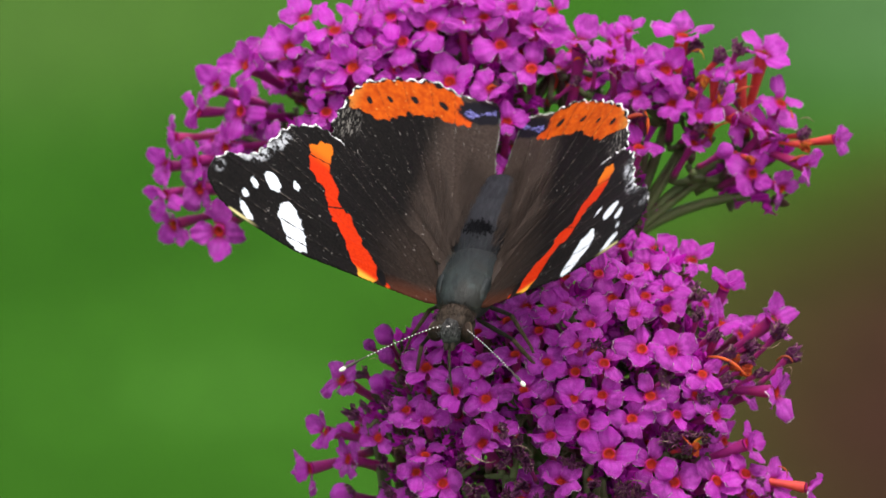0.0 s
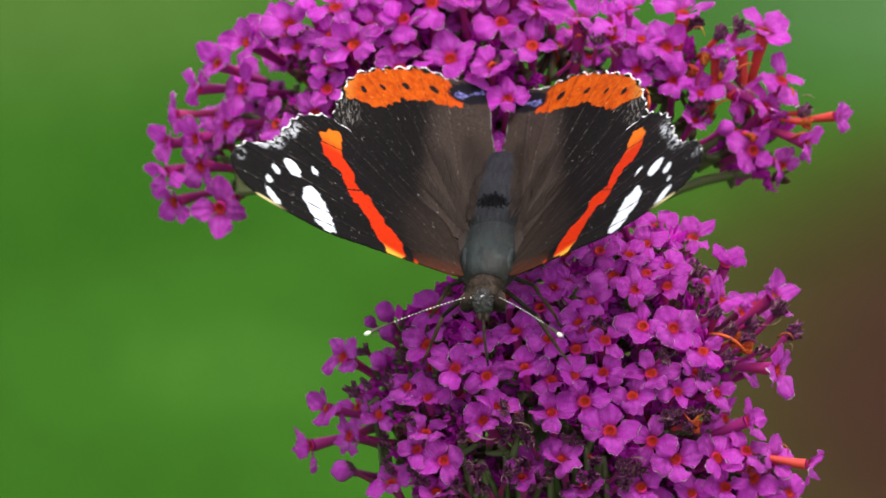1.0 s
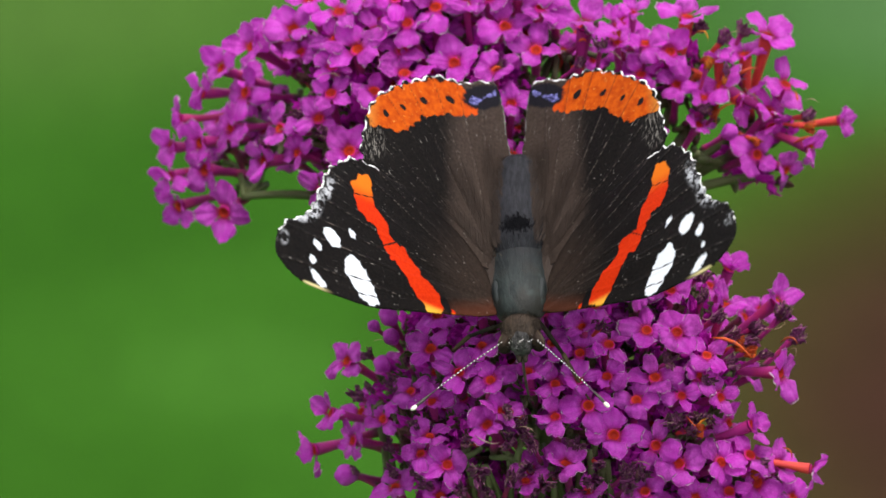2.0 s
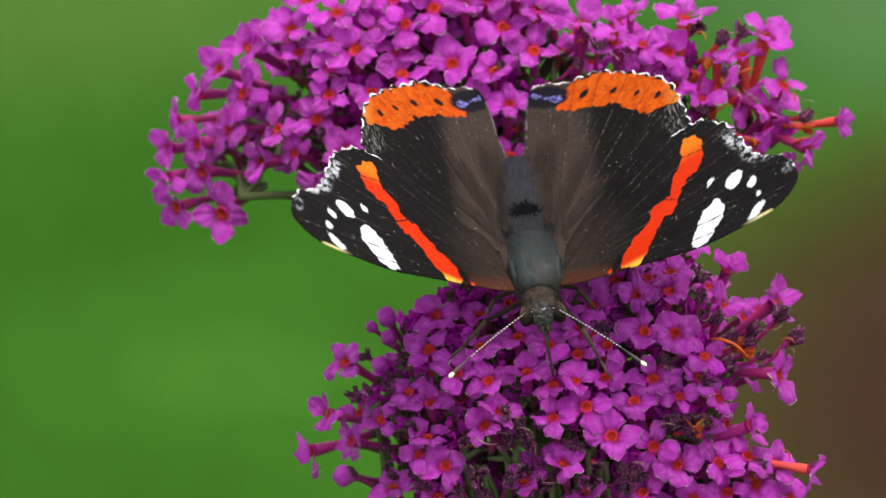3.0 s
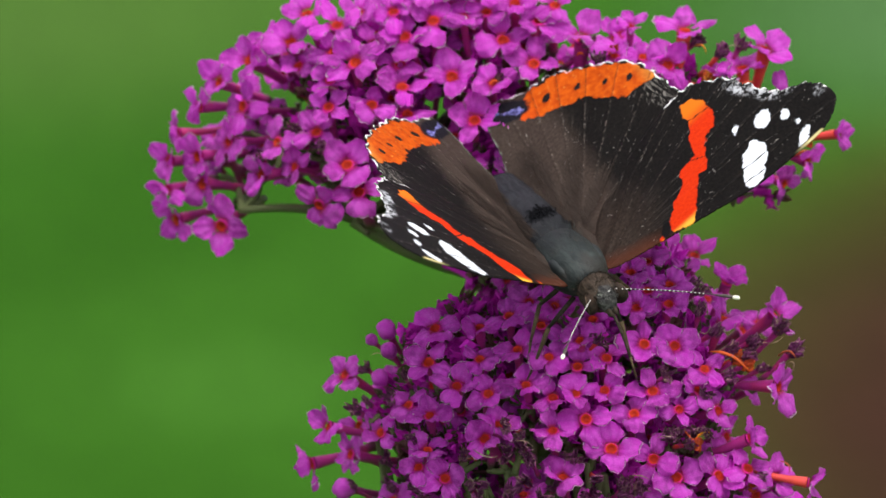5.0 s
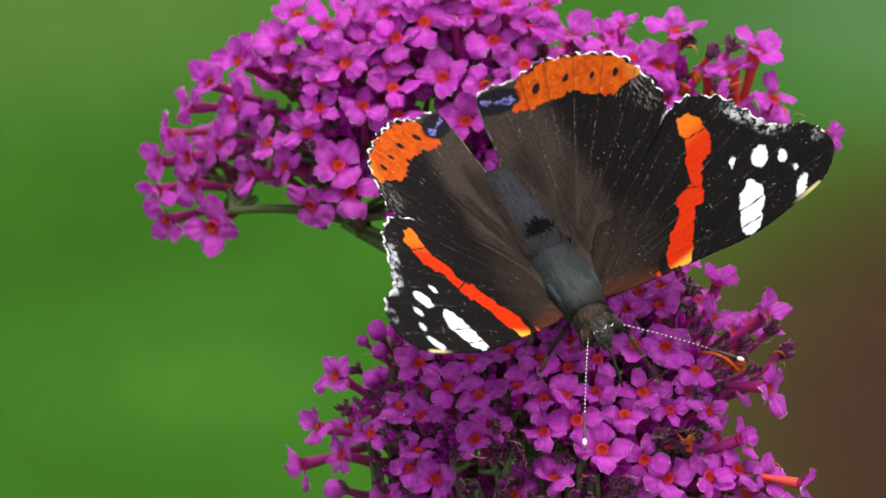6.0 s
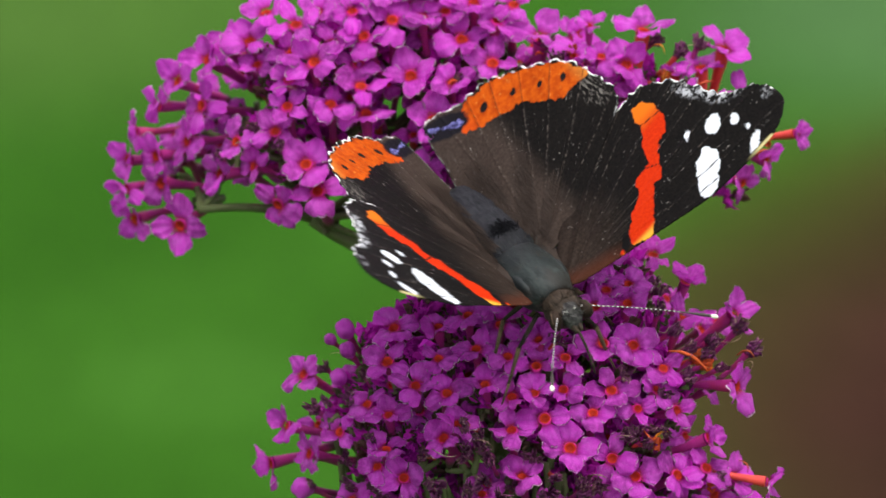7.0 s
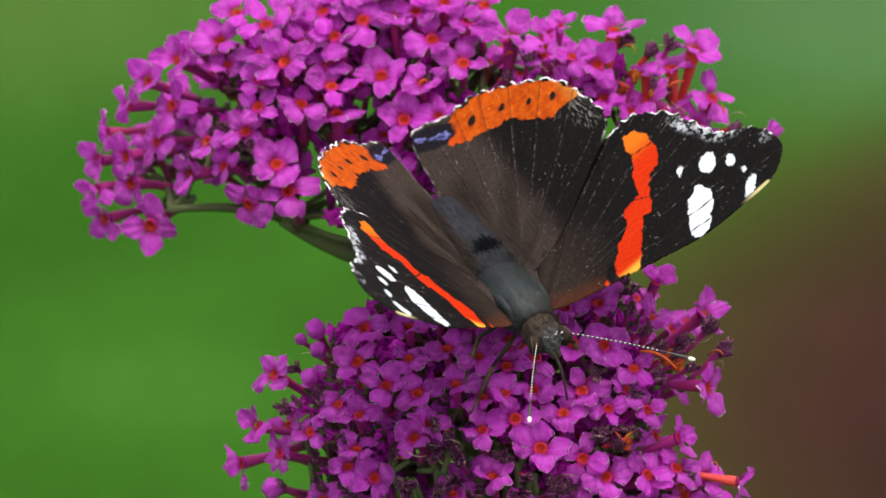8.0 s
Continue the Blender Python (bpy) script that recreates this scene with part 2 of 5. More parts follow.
        cut = m.math("ADD", m.attr("cut"), m.math("MULTIPLY", wob, 0.12))
        col = m.mix(m.ramp(cut, 0.17, 0.07), col, (0.012, 0.008, 0.006))
        streak = m.math("MULTIPLY", m.attr("submargin"), m.ramp(m.noise(1000, 3, 0.7), 0.42, 0.6, 0, 0.75))
        col = m.mix(streak, col, (0.60, 0.60, 0.62))
        tip = m.math("MULTIPLY", m.ramp(m.attr("costa"), 0.5, 0.15), m.ramp(m.attr("span"), 25.5, 28.5))
        col = m.mix(tip, col, (0.62, 0.52, 0.24))
    ragged = m.math("ADD", m.attr("fringe"), m.math("MULTIPLY", wob, 0.5))
    fringe = m.math("MULTIPLY", m.ramp(ragged, 0.30, 0.08), m.ramp(m.noise(620, 4, 0.7), 0.44, 0.56))
    fringe = m.math("MULTIPLY", fringe, m.attr("outer"))
    col = m.mix(fringe, col, (0.84, 0.82, 0.80))
    m.bump(m.math("ADD", grain, m.math("MULTIPLY", m.ramp(m.attr("vein"), 0.35, 0.0), 1.5)), 0.00008, 0.5)
    return m.done(col, 0.62, 0.03, col, Specular_IOR_Level=0.055)


def fur_material(name, low, high):
    m = Mat(name)
    along = m.coords(1, (1, 0.16, 1))
    n = m.noise(2600, 4, 0.7, along)
    c = m.mix(m.ramp(n, 0.3, 0.72), low, high)
    c = m.mix(m.ramp(m.noise(260, 2), 0.4, 0.65, 0, 0.5), c, low)
    m.bump(n, 0.00025, 0.7)
    return m.done(c, 0.6, Specular_IOR_Level=0.12)


PETAL, THROAT, TUBE, REDTUBE = petal_material(), throat_material(), tube_material(), red_tube_material()
EMBER = ember_material()
STRAW = fur_material("dry petal rim", (0.18, 0.085, 0.06), (0.56, 0.42, 0.32))
WITHERED, SPENT, STEM, GROUND = withered_material(), spent_material(), stem_material(), ground_material()
FORE, HIND = wing_material("forewing scales", False), wing_material("hindwing scales", True)
def thorax_material():
    """Short grey-green down with browner patches and a soft sheen, partly painted as paler spots."""
    m = Mat("grey-green down")
    n = m.noise(1100, 4, 0.65, m.coords(1, (1, 0.4, 1)))
    c = m.mix(m.ramp(n, 0.3, 0.7), (0.011, 0.014, 0.014), (0.033, 0.041, 0.038))
    c = m.mix(m.ramp(m.noise(210, 2), 0.42, 0.62, 0, 0.75), c, (0.026, 0.024, 0.020))
    # greenish highlights of the sheen, mixed into the colour
    c = m.mix(m.ramp(m.noise(330, 2), 0.56, 0.70, 0, 0.6), c, (0.054, 0.070, 0.065))
    back = m.node("ShaderNodeSeparateXYZ", Vector=m.coords()).outputs["Y"]
    c = m.mix(m.ramp(m.math("ADD", back, m.math("MULTIPLY", n, 0.003)), -0.0005, 0.0065, 0, 0.95), c, (0.018, 0.0185, 0.021))
    m.bump(n, 0.0002, 0.8)
    return m.done(c, 0.52, Specular_IOR_Level=0.18)


DOWN = thorax_material()
BODYFUR = fur_material("grey-green fur", (0.018, 0.022, 0.022), (0.054, 0.066, 0.062))
BELLYFUR = fur_material("slate abdomen scales", (0.010, 0.010, 0.012), (0.030, 0.030, 0.035))
HEADFUR = fur_material("brown head fur", (0.014, 0.010, 0.007), (0.080, 0.056, 0.040))
HAIR = fur_material("brown wing hair", (0.028, 0.019, 0.0145), (0.042, 0.029, 0.022))
RIM = fur_material("tan eye fringe", (0.040, 0.026, 0.016), (0.15, 0.10, 0.062))
EYE = fur_material("brown compound eye", (0.012, 0.008, 0.006), (0.046, 0.028, 0.018))
LEG = fur_material("olive-brown leg", (0.055, 0.038, 0.020), (0.16, 0.112, 0.060))
THIGH = fur_material("black thigh", (0.010, 0.008, 0.006), (0.05, 0.036, 0.022))
ANT_DARK = Mat("dark antenna").done((0.05, 0.035, 0.03), 0.6)
ANT_PALE = Mat("white antenna ring").done((0.80, 0.76, 0.72), 0.6)
KNOB = Mat("cream antenna tip").done((0.86, 0.82, 0.66), 0.5)


# ---------------------------------------------------------------- building helpers
def mesh_from(name, verts, faces, material, smooth=True, **attrs):
    me = bpy.data.meshes.new(name)
    me.from_pydata([tuple(v) for v in verts], [], [tuple(f) for f in faces])
    for key, values in attrs.items():
        at = me.attributes.new(key, "FLOAT", "POINT")
        at.data.foreach_set("value", np.asarray(values, dtype=np.float32))
    me.materials.append(material)
    if smooth:
        me.polygons.foreach_set("use_smooth", [True] * len(me.polygons))
    me.update()
    return me


def part(name, me, parent, m=None, label=""):
    ob = new(name, me)
    ob.parent = parent
    if m is not None:
        ob.matrix_basis = m
    return tagged(ob, label)


def tube_mesh(name, points, radii, material, sides=8, cap=True):
    """A tube along points with a radius at each; attribute stalk runs 0 to 1 along it."""
    pts = [Vector(p) for p in points]
    verts, faces, stalk = [], [], []
    side = None
    for i, p in enumerate(pts):
        d = (pts[min(i + 1, len(pts) - 1)] - pts[max(i - 1, 0)]).normalized()
        if side is None:
            side = d.orthogonal().normalized()
        side = (side - d * side.dot(d)).normalized()
        up = d.cross(side)
        for j in range(sides):
            a = 2 * math.pi * j / sides
            verts.append(p + (side * math.cos(a) + up * math.sin(a)) * radii[i])
            stalk.append(i / (len(pts) - 1))
    for i in range(len(pts) - 1):
        for j in range(sides):
            k = (j + 1) % sides
            faces.append((i * sides + j, i * sides + k, (i + 1) * sides + k, (i + 1) * sides + j))
    if cap:
        faces.append(tuple(range(sides))[::-1])
        faces.append(tuple((len(pts) - 1) * sides + j for j in range(sides)))
    return mesh_from(name, verts, faces, material, stalk=stalk)


def bend(p0, p1, p2, n=8):
    """n points on the arc from p0 to p2 that p1 pulls."""
    p0, p1, p2 = Vector(p0), Vector(p1), Vector(p2)
    return [p0 * (1 - s) ** 2 + p1 * 2 * s * (1 - s) + p2 * s * s for s in (i / (n - 1) for i in range(n))]


def blob_mesh(name, sections, material, sides=20, ruffle=0.0, seed=0):
    """A rounded body along y: sections of (y, z of the middle, half width, half height), in millimetres."""
    rnd = random.Random(seed)
    verts, faces = [], []
    for y, z, w, h in sections:
        for j in range(sides):
            a = 2 * math.pi * j / sides
            r = 1 + ruffle * rnd.uniform(-1, 1)
            verts.append((w * r * math.cos(a) * MM, y * MM, (z + h * r * math.sin(a)) * MM))
    n = len(sections)
    for i in range(n - 1):
        for j in range(sides):
            k = (j + 1) % sides
            faces.append((i * sides + j, (i + 1) * sides + j, (i + 1) * sides + k, i * sides + k))
    faces.append(tuple(range(sides)))
    faces.append(tuple((n - 1) * sides + j for j in range(sides))[::-1])
    return mesh_from(name, verts, faces, material)


def profile(y0, y1, z0, z1, w, h, n=14, power=2.0, lean=0.0):
    """Sections of an ovoid from y0 to y1."""
    rows = []
    for i in range(n):
        s = -1 + 2 * (i + 0.02) / (n - 0.96)
        r = max(1 - abs(s) ** power, 0.0) ** 0.5
        r *= 1 + lean * s
        f = (s + 1) / 2
        rows.append((y0 + (y1 - y0) * f, z0 + (z1 - z0) * f, w * r, h * r))
    return rows


def smooth_loop(points, per=6):
    """A closed Catmull-Rom curve through the points, as an array."""
    p = np.array(points, float)
    a, b, c, d = np.roll(p, 1, 0), p, np.roll(p, -1, 0), np.roll(p, -2, 0)
    out = []
    for s in np.arange(per) / per:
        out.append(0.5 * (2 * b + (c - a) * s + (2 * a - 5 * b + 4 * c - d) * s * s + (3 * b - a - 3 * c + d) * s ** 3))
    return np.stack(out, 1).reshape(-1, 2)


def ragged(points, per, amount, grain, seed):
    """The closed curve with an irregular edge, as scales leave it."""
    loop = smooth_loop(points, per)
    out = loop.copy()
    ahead = np.roll(loop, -1, 0) - np.roll(loop, 1, 0)
    for k, p in enumerate(loop):
        n = np.array((ahead[k][1], -ahead[k][0])) / max(np.linalg.norm(ahead[k]), 1e-9)
        v = Vector((p[0] * grain, p[1] * grain, seed))
        out[k] = p + n * amount * (noise.noise(v) + 0.5 * noise.noise(v * 2.7))
    return out


def signed(loop, q):
    """Distance of the points q from the loop, positive inside."""
    a, b = loop, np.roll(loop, -1, 0)
    ab = b - a
    t = np.clip(((q[:, None] - a) * ab).sum(-1) / np.maximum((ab * ab).sum(-1), 1e-12), 0, 1)
    near = a + t[..., None] * ab
    dist = np.sqrt(((q[:, None] - near) ** 2).sum(-1))
    k = dist.argmin(1)
    crosses = (a[:, 1] > q[:, None, 1]) != (b[:, 1] > q[:, None, 1])
    with np.errstate(divide="ignore", invalid="ignore"):
        xs = a[:, 0] + (q[:, None, 1] - a[:, 1]) * ab[:, 0] / ab[:, 1]
    odd = (crosses & (q[:, None, 0] < xs)).sum(1) % 2 == 1
    d = dist[np.arange(len(q)), k]
    return np.where(odd, d, -d), near[np.arange(len(q)), k]


def spots(q, rows):
    """Distance field of ellipses (x, y, half length, half width, turn): positive inside, in millimetres."""
    best = np.full(len(q), -9.0)
    for x, y, a, b, turn in rows:
        c, s = math.cos(radians(turn)), math.sin(radians(turn))
        u, v = (q[:, 0] - x) * c + (q[:, 1] - y) * s, -(q[:, 0] - x) * s + (q[:, 1] - y) * c
        r = np.sqrt((u / a) ** 2 + (v / b) ** 2)
        best = np.maximum(best, (1 - r) * min(a, b))
    return best


def line_distance(q, lines):
    best = np.full(len(q), 9.0)
    for line in lines:
        p = np.array(line, float)
        for a, b in zip(p[:-1], p[1:]):
            ab = b - a
            t = np.clip(((q - a) @ ab) / (ab @ ab), 0, 1)
            best = np.minimum(best, np.sqrt(((q - a - t[:, None] * ab) ** 2).sum(1)))
    return best


# ---------------------------------------------------------------- ground
def build_ground():
    n, half = 24, 600.0
    verts, faces = [], []
    steps = [math.copysign(abs(s) ** 3, s) * half for s in np.linspace(-1, 1, n)]
    for y in steps:
        for x in steps:
            verts.append((x, y, 0))
    for i in range(n - 1):
        for j in range(n - 1):
            faces.append((i * n + j, i * n + j + 1, (i + 1) * n + j + 1, (i + 1) * n + j))
    ob = new("ground", mesh_from("ground", verts, faces, GROUND))
    tagged(ob, "green lawn running into a bare brown soil bed", "ground", kind="structure")


build_ground()


# ---------------------------------------------------------------- flowers
def petal_mesh(seed, curl, broad=1.0, crumple=0.0, material=None):
    """One lobe that grows from the throat's rim along +x, about one unit long; z is outwards."""
    rnd = random.Random(seed)
    nu, nv = 9, 17
    verts, faces, rim, root, vein = [], [], [], [], []
    ph = [rnd.uniform(0, 6.3) for _ in range(5)]
    teeth = [rnd.uniform(-0.03, 0.03) for _ in range(17)]
    skew, dome = rnd.uniform(-0.09, 0.09), rnd.uniform(-0.22, 0.14)
    notch, twist = rnd.uniform(0.0, 0.08), rnd.uniform(-0.22, 0.22)
    for i in range(nu):
        s = i / (nu - 1)
        w = broad * (0.21 + 0.28 * math.sin(min(s * 1.12, 1) * math.pi * 0.56) ** 1.6)
        w *= 1 - 0.14 * max(0.0, (s - 0.6) / 0.4) ** 2
        for j in range(nv):
            c = -1 + 2 * j / (nv - 1)
            reach = 0.50 + 0.54 * math.sqrt(1 - 0.96 * c * c) + 0.04 * math.sin(4 * c + ph[0]) + 0.016 * math.sin(11 * c + ph[3])
            reach += teeth[j] - notch * math.exp(-(c - skew) ** 2 * 22)
            x = 0.20 + 0.80 * s * reach
            y = c * w * (1 + 0.06 * math.sin(9 * s + ph[4] + c)) + skew * s * s
            z = 0.08 * s - curl * s * s + dome * c * c * s + twist * c * s * s * 0.5
            z += 0.035 * math.sin(6 * s + ph[1]) * c + 0.04 * s * s * math.sin(8 * c + ph[2]) + 0.05 * abs(c) ** 3 * math.sin(10 * s + ph[4])
            if crumple:
                x += crumple * 0.2 * math.sin(9 * c + ph[3]) * s
                z += crumple * (0.35 * s + 0.25 * math.sin(8 * s + 5 * c + ph[1]))
            verts.append((x, y, z))
            rim.append(max(abs(c), s) if s > 0.25 else 0)
            root.append(s)
            vein.append(max(0.0, math.cos(c * 9.5)) * (1 - 0.6 * s))
    for i in range(nu - 1):
        for j in range(nv - 1):
            a = i * nv + j
            faces.append((a, a + nv, a + nv + 1, a + 1))
    return mesh_from("petal", verts, faces, material or (WITHERED if crumple else PETAL), rim=rim, root=root, vein=vein)


def throat_mesh():
    """A funnel with a raised rim."""
    rings = [(0.25, 0.06, 0.0), (0.195, 0.115, 0.1), (0.155, 0.09, 0.45), (0.11, 0.04, 0.85), (0.06, 0.01, 1.0)]
    n = 12
    verts, faces, deep = [], [], []
    for r, z, d in rings:
        for j in range(n):
            a = 2 * math.pi * j / n
            rr = r * (1 + 0.02 * math.cos(4 * a))
            verts.append((rr * math.cos(a), rr * math.sin(a), z))
            deep.append(d)
    for i in range(len(rings) - 1):
        for j in range(n):
            k = (j + 1) % n
            faces.append((i * n + j, i * n + k, (i + 1) * n + k, (i + 1) * n + j))
    faces.append(tuple(range((len(rings) - 1) * n, len(rings) * n)))
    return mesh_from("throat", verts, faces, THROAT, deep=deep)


def floret_tube(seed, material=None):
    """The slender tube behind the lobes with its small calyx, one unit being the floret's radius."""
    rnd = random.Random(seed)
    bx, by = rnd.uniform(-0.25, 0.25), rnd.uniform(-0.25, 0.25)
    pts, rad = [], []
    for i in range(8):
        s = i / 7
        pts.append((bx * s * s, by * s * s, 0.0 - 2.9 * s))
        rad.append([0.25, 0.22, 0.18, 0.16, 0.155, 0.17, 0.21, 0.10][i])
    return tube_mesh("floret", pts, rad, material or TUBE, 8, cap=False)


PETALS = [petal_mesh(i, (0.02, 0.12, 0.24, 0.36)[i % 4], (0.94, 1.10, 0.80, 1.0, 0.72)[i % 5]) for i in range(20)]
CRUMPLED = [petal_mesh(40 + i, -0.1, 0.8, 1.0) for i in range(5)]
DRIED = [petal_mesh(60 + i, -0.3, 0.62, 0.8, EMBER) for i in range(4)]
THROATMESH = throat_mesh()
TUBES = [floret_tube(i) for i in range(6)]
REDTUBES = [floret_tube(20 + i, REDTUBE) for i in range(3)]


def bud_mesh():
    verts, faces = [], []
    n, m = 16, 10
    for i in range(m):
        a = math.pi * (i + 0.05) / (m - 0.9)
        for j in range(n):
            b = 2 * math.pi * j / n
            r = 0.44 * math.sin(a) ** 0.8 * (1 + 0.22 * abs(math.cos(2 * b + 0.9 * math.cos(a)))) * (1 - 0.20 * math.cos(a))
            verts.append((r * math.cos(b), r * math.sin(b), 0.25 - 0.62 * math.cos(a)))
    for i in range(m - 1):
        for j in range(n):
            k = (j + 1) % n
            faces.append((i * n + j, i * n + k, (i + 1) * n + k, (i + 1) * n + j))
    faces.append(tuple(range((m - 1) * n, m * n)))
    zero = [0.5] * len(verts)
    return mesh_from("bud", verts, faces, PETAL, rim=[0] * len(verts), root=zero, vein=zero)


BUD = bud_mesh()
rng = random.Random(11)


def low_depth(x, y):
    e = ((x - 13) / 32) ** 2 + ((y + 20) / 23) ** 2
    return -15 + 15 * math.sqrt(max(0.0, 1 - e)) - 0.5 * max(0.0, 2 - x)


def high_depth(x, y):
    e = ((x - 4) / 44) ** 2 + ((y - 14) / 26) ** 2
    return -26 + 7 * math.sqrt(max(0.0, 1 - e)) - 0.55 * max(0.0, -13 - x)


def outward(x, y, low):
    if low:
        v = Vector(((x - 13) / 34, max((y + 19) / 26, -0.12), 0.95))
    else:
        v = Vector(((x - 4) / 52, (y - 8) / 40, 0.95))
    v += Vector((rng.uniform(-0.34, 0.34), 0.36 + rng.uniform(-0.28, 0.28), 0))
    return v.normalized()


def aimed(az, tilt):
    tilt = min(tilt, 62)
    s = math.sin(radians(tilt))
    return Vector((s * math.cos(radians(az)), s * math.sin(radians(az)) + 0.22, math.cos(radians(tilt)))).normalized()


panicle = new("flower_panicle")
panicle.matrix_basis = STAGE
tagged(panicle, "magenta butterfly-bush flower head with orange throats, partly withered", "flower")


def stand(x, y, z, facing, size, spin):
    """The pose of a floret: its throat at x, y on the butterfly's plane and z in depth (mm), its face along facing."""
    f = 1 - z * MM / REACH
    turn = Vector((0, 0, 1)).rotation_difference(facing).to_matrix().to_4x4()
    return (Matrix.Translation((x * f * MM, y * f * MM, z * MM)) @ turn @ pose(0, 0, 0, 0, 0, spin)
            @ Matrix.Diagonal((size * MM, size * MM, size * MM, 1)))


def leaning(az, tilt):
    """The way of a face that leans by tilt towards the compass way az, both in degrees."""
    s = math.sin(radians(tilt))
    return Vector((s * math.cos(radians(az)), s * math.sin(radians(az)), math.cos(radians(tilt))))


def floret(x, y, z, facing, size, spin=None, cup=0.0, old=False):
    tube = rng.choice(REDTUBES if old else TUBES)
    turn = rng.uniform(0, 90) if spin is None else spin + rng.uniform(-4, 4)
    ob = part("floret", tube, panicle, stand(x, y, z, facing, size, turn))
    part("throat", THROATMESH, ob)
    for i in range(4):
        tilt = -rng.uniform(2, 44) - cup
        m = pose(0, 0, 0, 0, 0, 90 * i + rng.uniform(-11, 11)) @ pose(0, 0, 0.02, rng.uniform(-20, 20), tilt, 0)
        m = m @ Matrix.Diagonal((rng.uniform(0.84, 1.14), rng.uniform(0.84, 1.14), 1, 1))
        part("petal", rng.choice(PETALS), ob, m)
    return ob


def withered_floret(x, y, z, facing, size, petals=CRUMPLED):
    ob = part("withered_floret", rng.choice(TUBES + REDTUBES[:1]), panicle, stand(x, y, z, facing, size, rng.uniform(0, 90)),
              "shrivelled brown and orange floret")
    for i in range(4):
        m = pose(0, 0, 0, 0, 0, 90 * i + rng.uniform(-25, 25)) @ pose(0, 0, 0, 0, -rng.uniform(5, 60), 0)
        m = m @ Matrix.Diagonal((rng.uniform(0.6, 1.1), rng.uniform(0.5, 1.0), 1, 1))
        part("petal", rng.choice(petals), ob, m)
    return ob


up_left = [
    (-22.4, 23.4, 3.22, 150, 52, 110), (-16.8, 22.7, 2.68, 130, 42, 60), (-13.1, 21, 2.82, 110, 38, 45), (-10.1, 23, 3.49, 100, 33, 35),
    (-23.3, 18, 3.22, 170, 45, 75), (-13.3, 17.8, 3.02, 100, 33, 50), (-28.3, 18, 2.68, 180, 66, 40), (-26.1, 20.8, 2.68, 160, 62, 20),
    (-25, 13.8, 2.88, 180, 48, 60), (-31, 14.9, 2.28, 182, 72, 20), (-28.6, 12.1, 3.22, 190, 46, 20), (-28.1, 8.8, 3.22, 180, 38, 45),
    (-31.9, 11.5, 2.68, 185, 62, 30), (-32.2, 8.2, 2.41, 195, 60, 60), (-31.1, 4.6, 3.22, 200, 46, 35), (-25.9, 3.9, 3.49, 215, 32, -5),
]
up_left2 = [
    (-19.2, 13.7, 3.02, 170, 45, 20), (-14.7, 14.8, 2.88, 110, 33, 30), (-21, 9.9, 2.95, 185, 68, 45), (-17.2, 10.8, 2.41, 160, 42, 10),
    (-11.1, 10.9, 3.49, 105, 33, 40), (-9.7, 7.7, 3.35, 100, 28, 10), (-14.3, 6.4, 3.08, 220, 42, 55), (-12.7, 24.3, 2.82, 120, 42, 10),
    (-17.7, 25.4, 3.22, 120, 52, 40), (-20.5, 25, 2.68, 130, 52, 70), (-12.3, 27.4, 3.35, 100, 45, 20), (-9.7, 28.8, 2.95, 100, 45, 60),
    (-8, 25.1, 2.68, 100, 42, 20), (-15.8, 28.8, 2.68, 110, 60, 10),
]
up_mid = [
    (-8.2, 18, 3.22, 95, 33, 70), (-4, 16.9, 3.22, 95, 42, 0), (-4.6, 20.1, 3.35, 95, 45, 5), (-4.9, 22.8, 2.95, 90, 38, 45),
    (-4.2, 26.1, 3.22, 115, 38, 80), (1.3, 21.4, 3.49, 90, 20, 10), (-0.9, 28, 3.49, 95, 33, -20), (2.7, 28.4, 2.55, 95, 45, 20),
    (7.3, 25.7, 3.49, 60, 28, 15), (11, 22.9, 3.35, 90, 28, -15), (6.2, 20.7, 2.68, 90, 28, 30), (8.1, 16.6, 2.82, 90, 38, 5),
    (4, 16.2, 3.35, 95, 28, 80), (16.8, 25.7, 3.62, 85, 52, 60), (11.5, 27.9, 2.82, 80, 48, 30),
]
up_top = [
    (-5.6, 29, 2.95, 100, 45, 10), (5.4, 29, 2.95, 95, 45, 50), (8.8, 30.1, 2.95, 95, 40, 10), (13.5, 29.8, 2.95, 90, 42, 30),
    (-2.3, 31, 3.35, 95, 35, 10), (4.1, 31.7, 3.22, 95, 35, 60), (1.1, 31.8, 2.95, 95, 40, 20), (22.5, 27.4, 1.88, 90, 60, 10),
    (20.6, 23.8, 2.28, 95, 48, 40), (23.9, 23.7, 2.55, 85, 46, 10), (26.9, 22.7, 3.62, 90, 33, 40), (28.9, 26.7, 3.62, 82, 66, 80),
    (23.5, 20, 2.68, 100, 42, 30), (27.7, 18.8, 3.08, 90, 38, 60), (-6.3, 31.2, 3.08, 100, 40, 40),
]
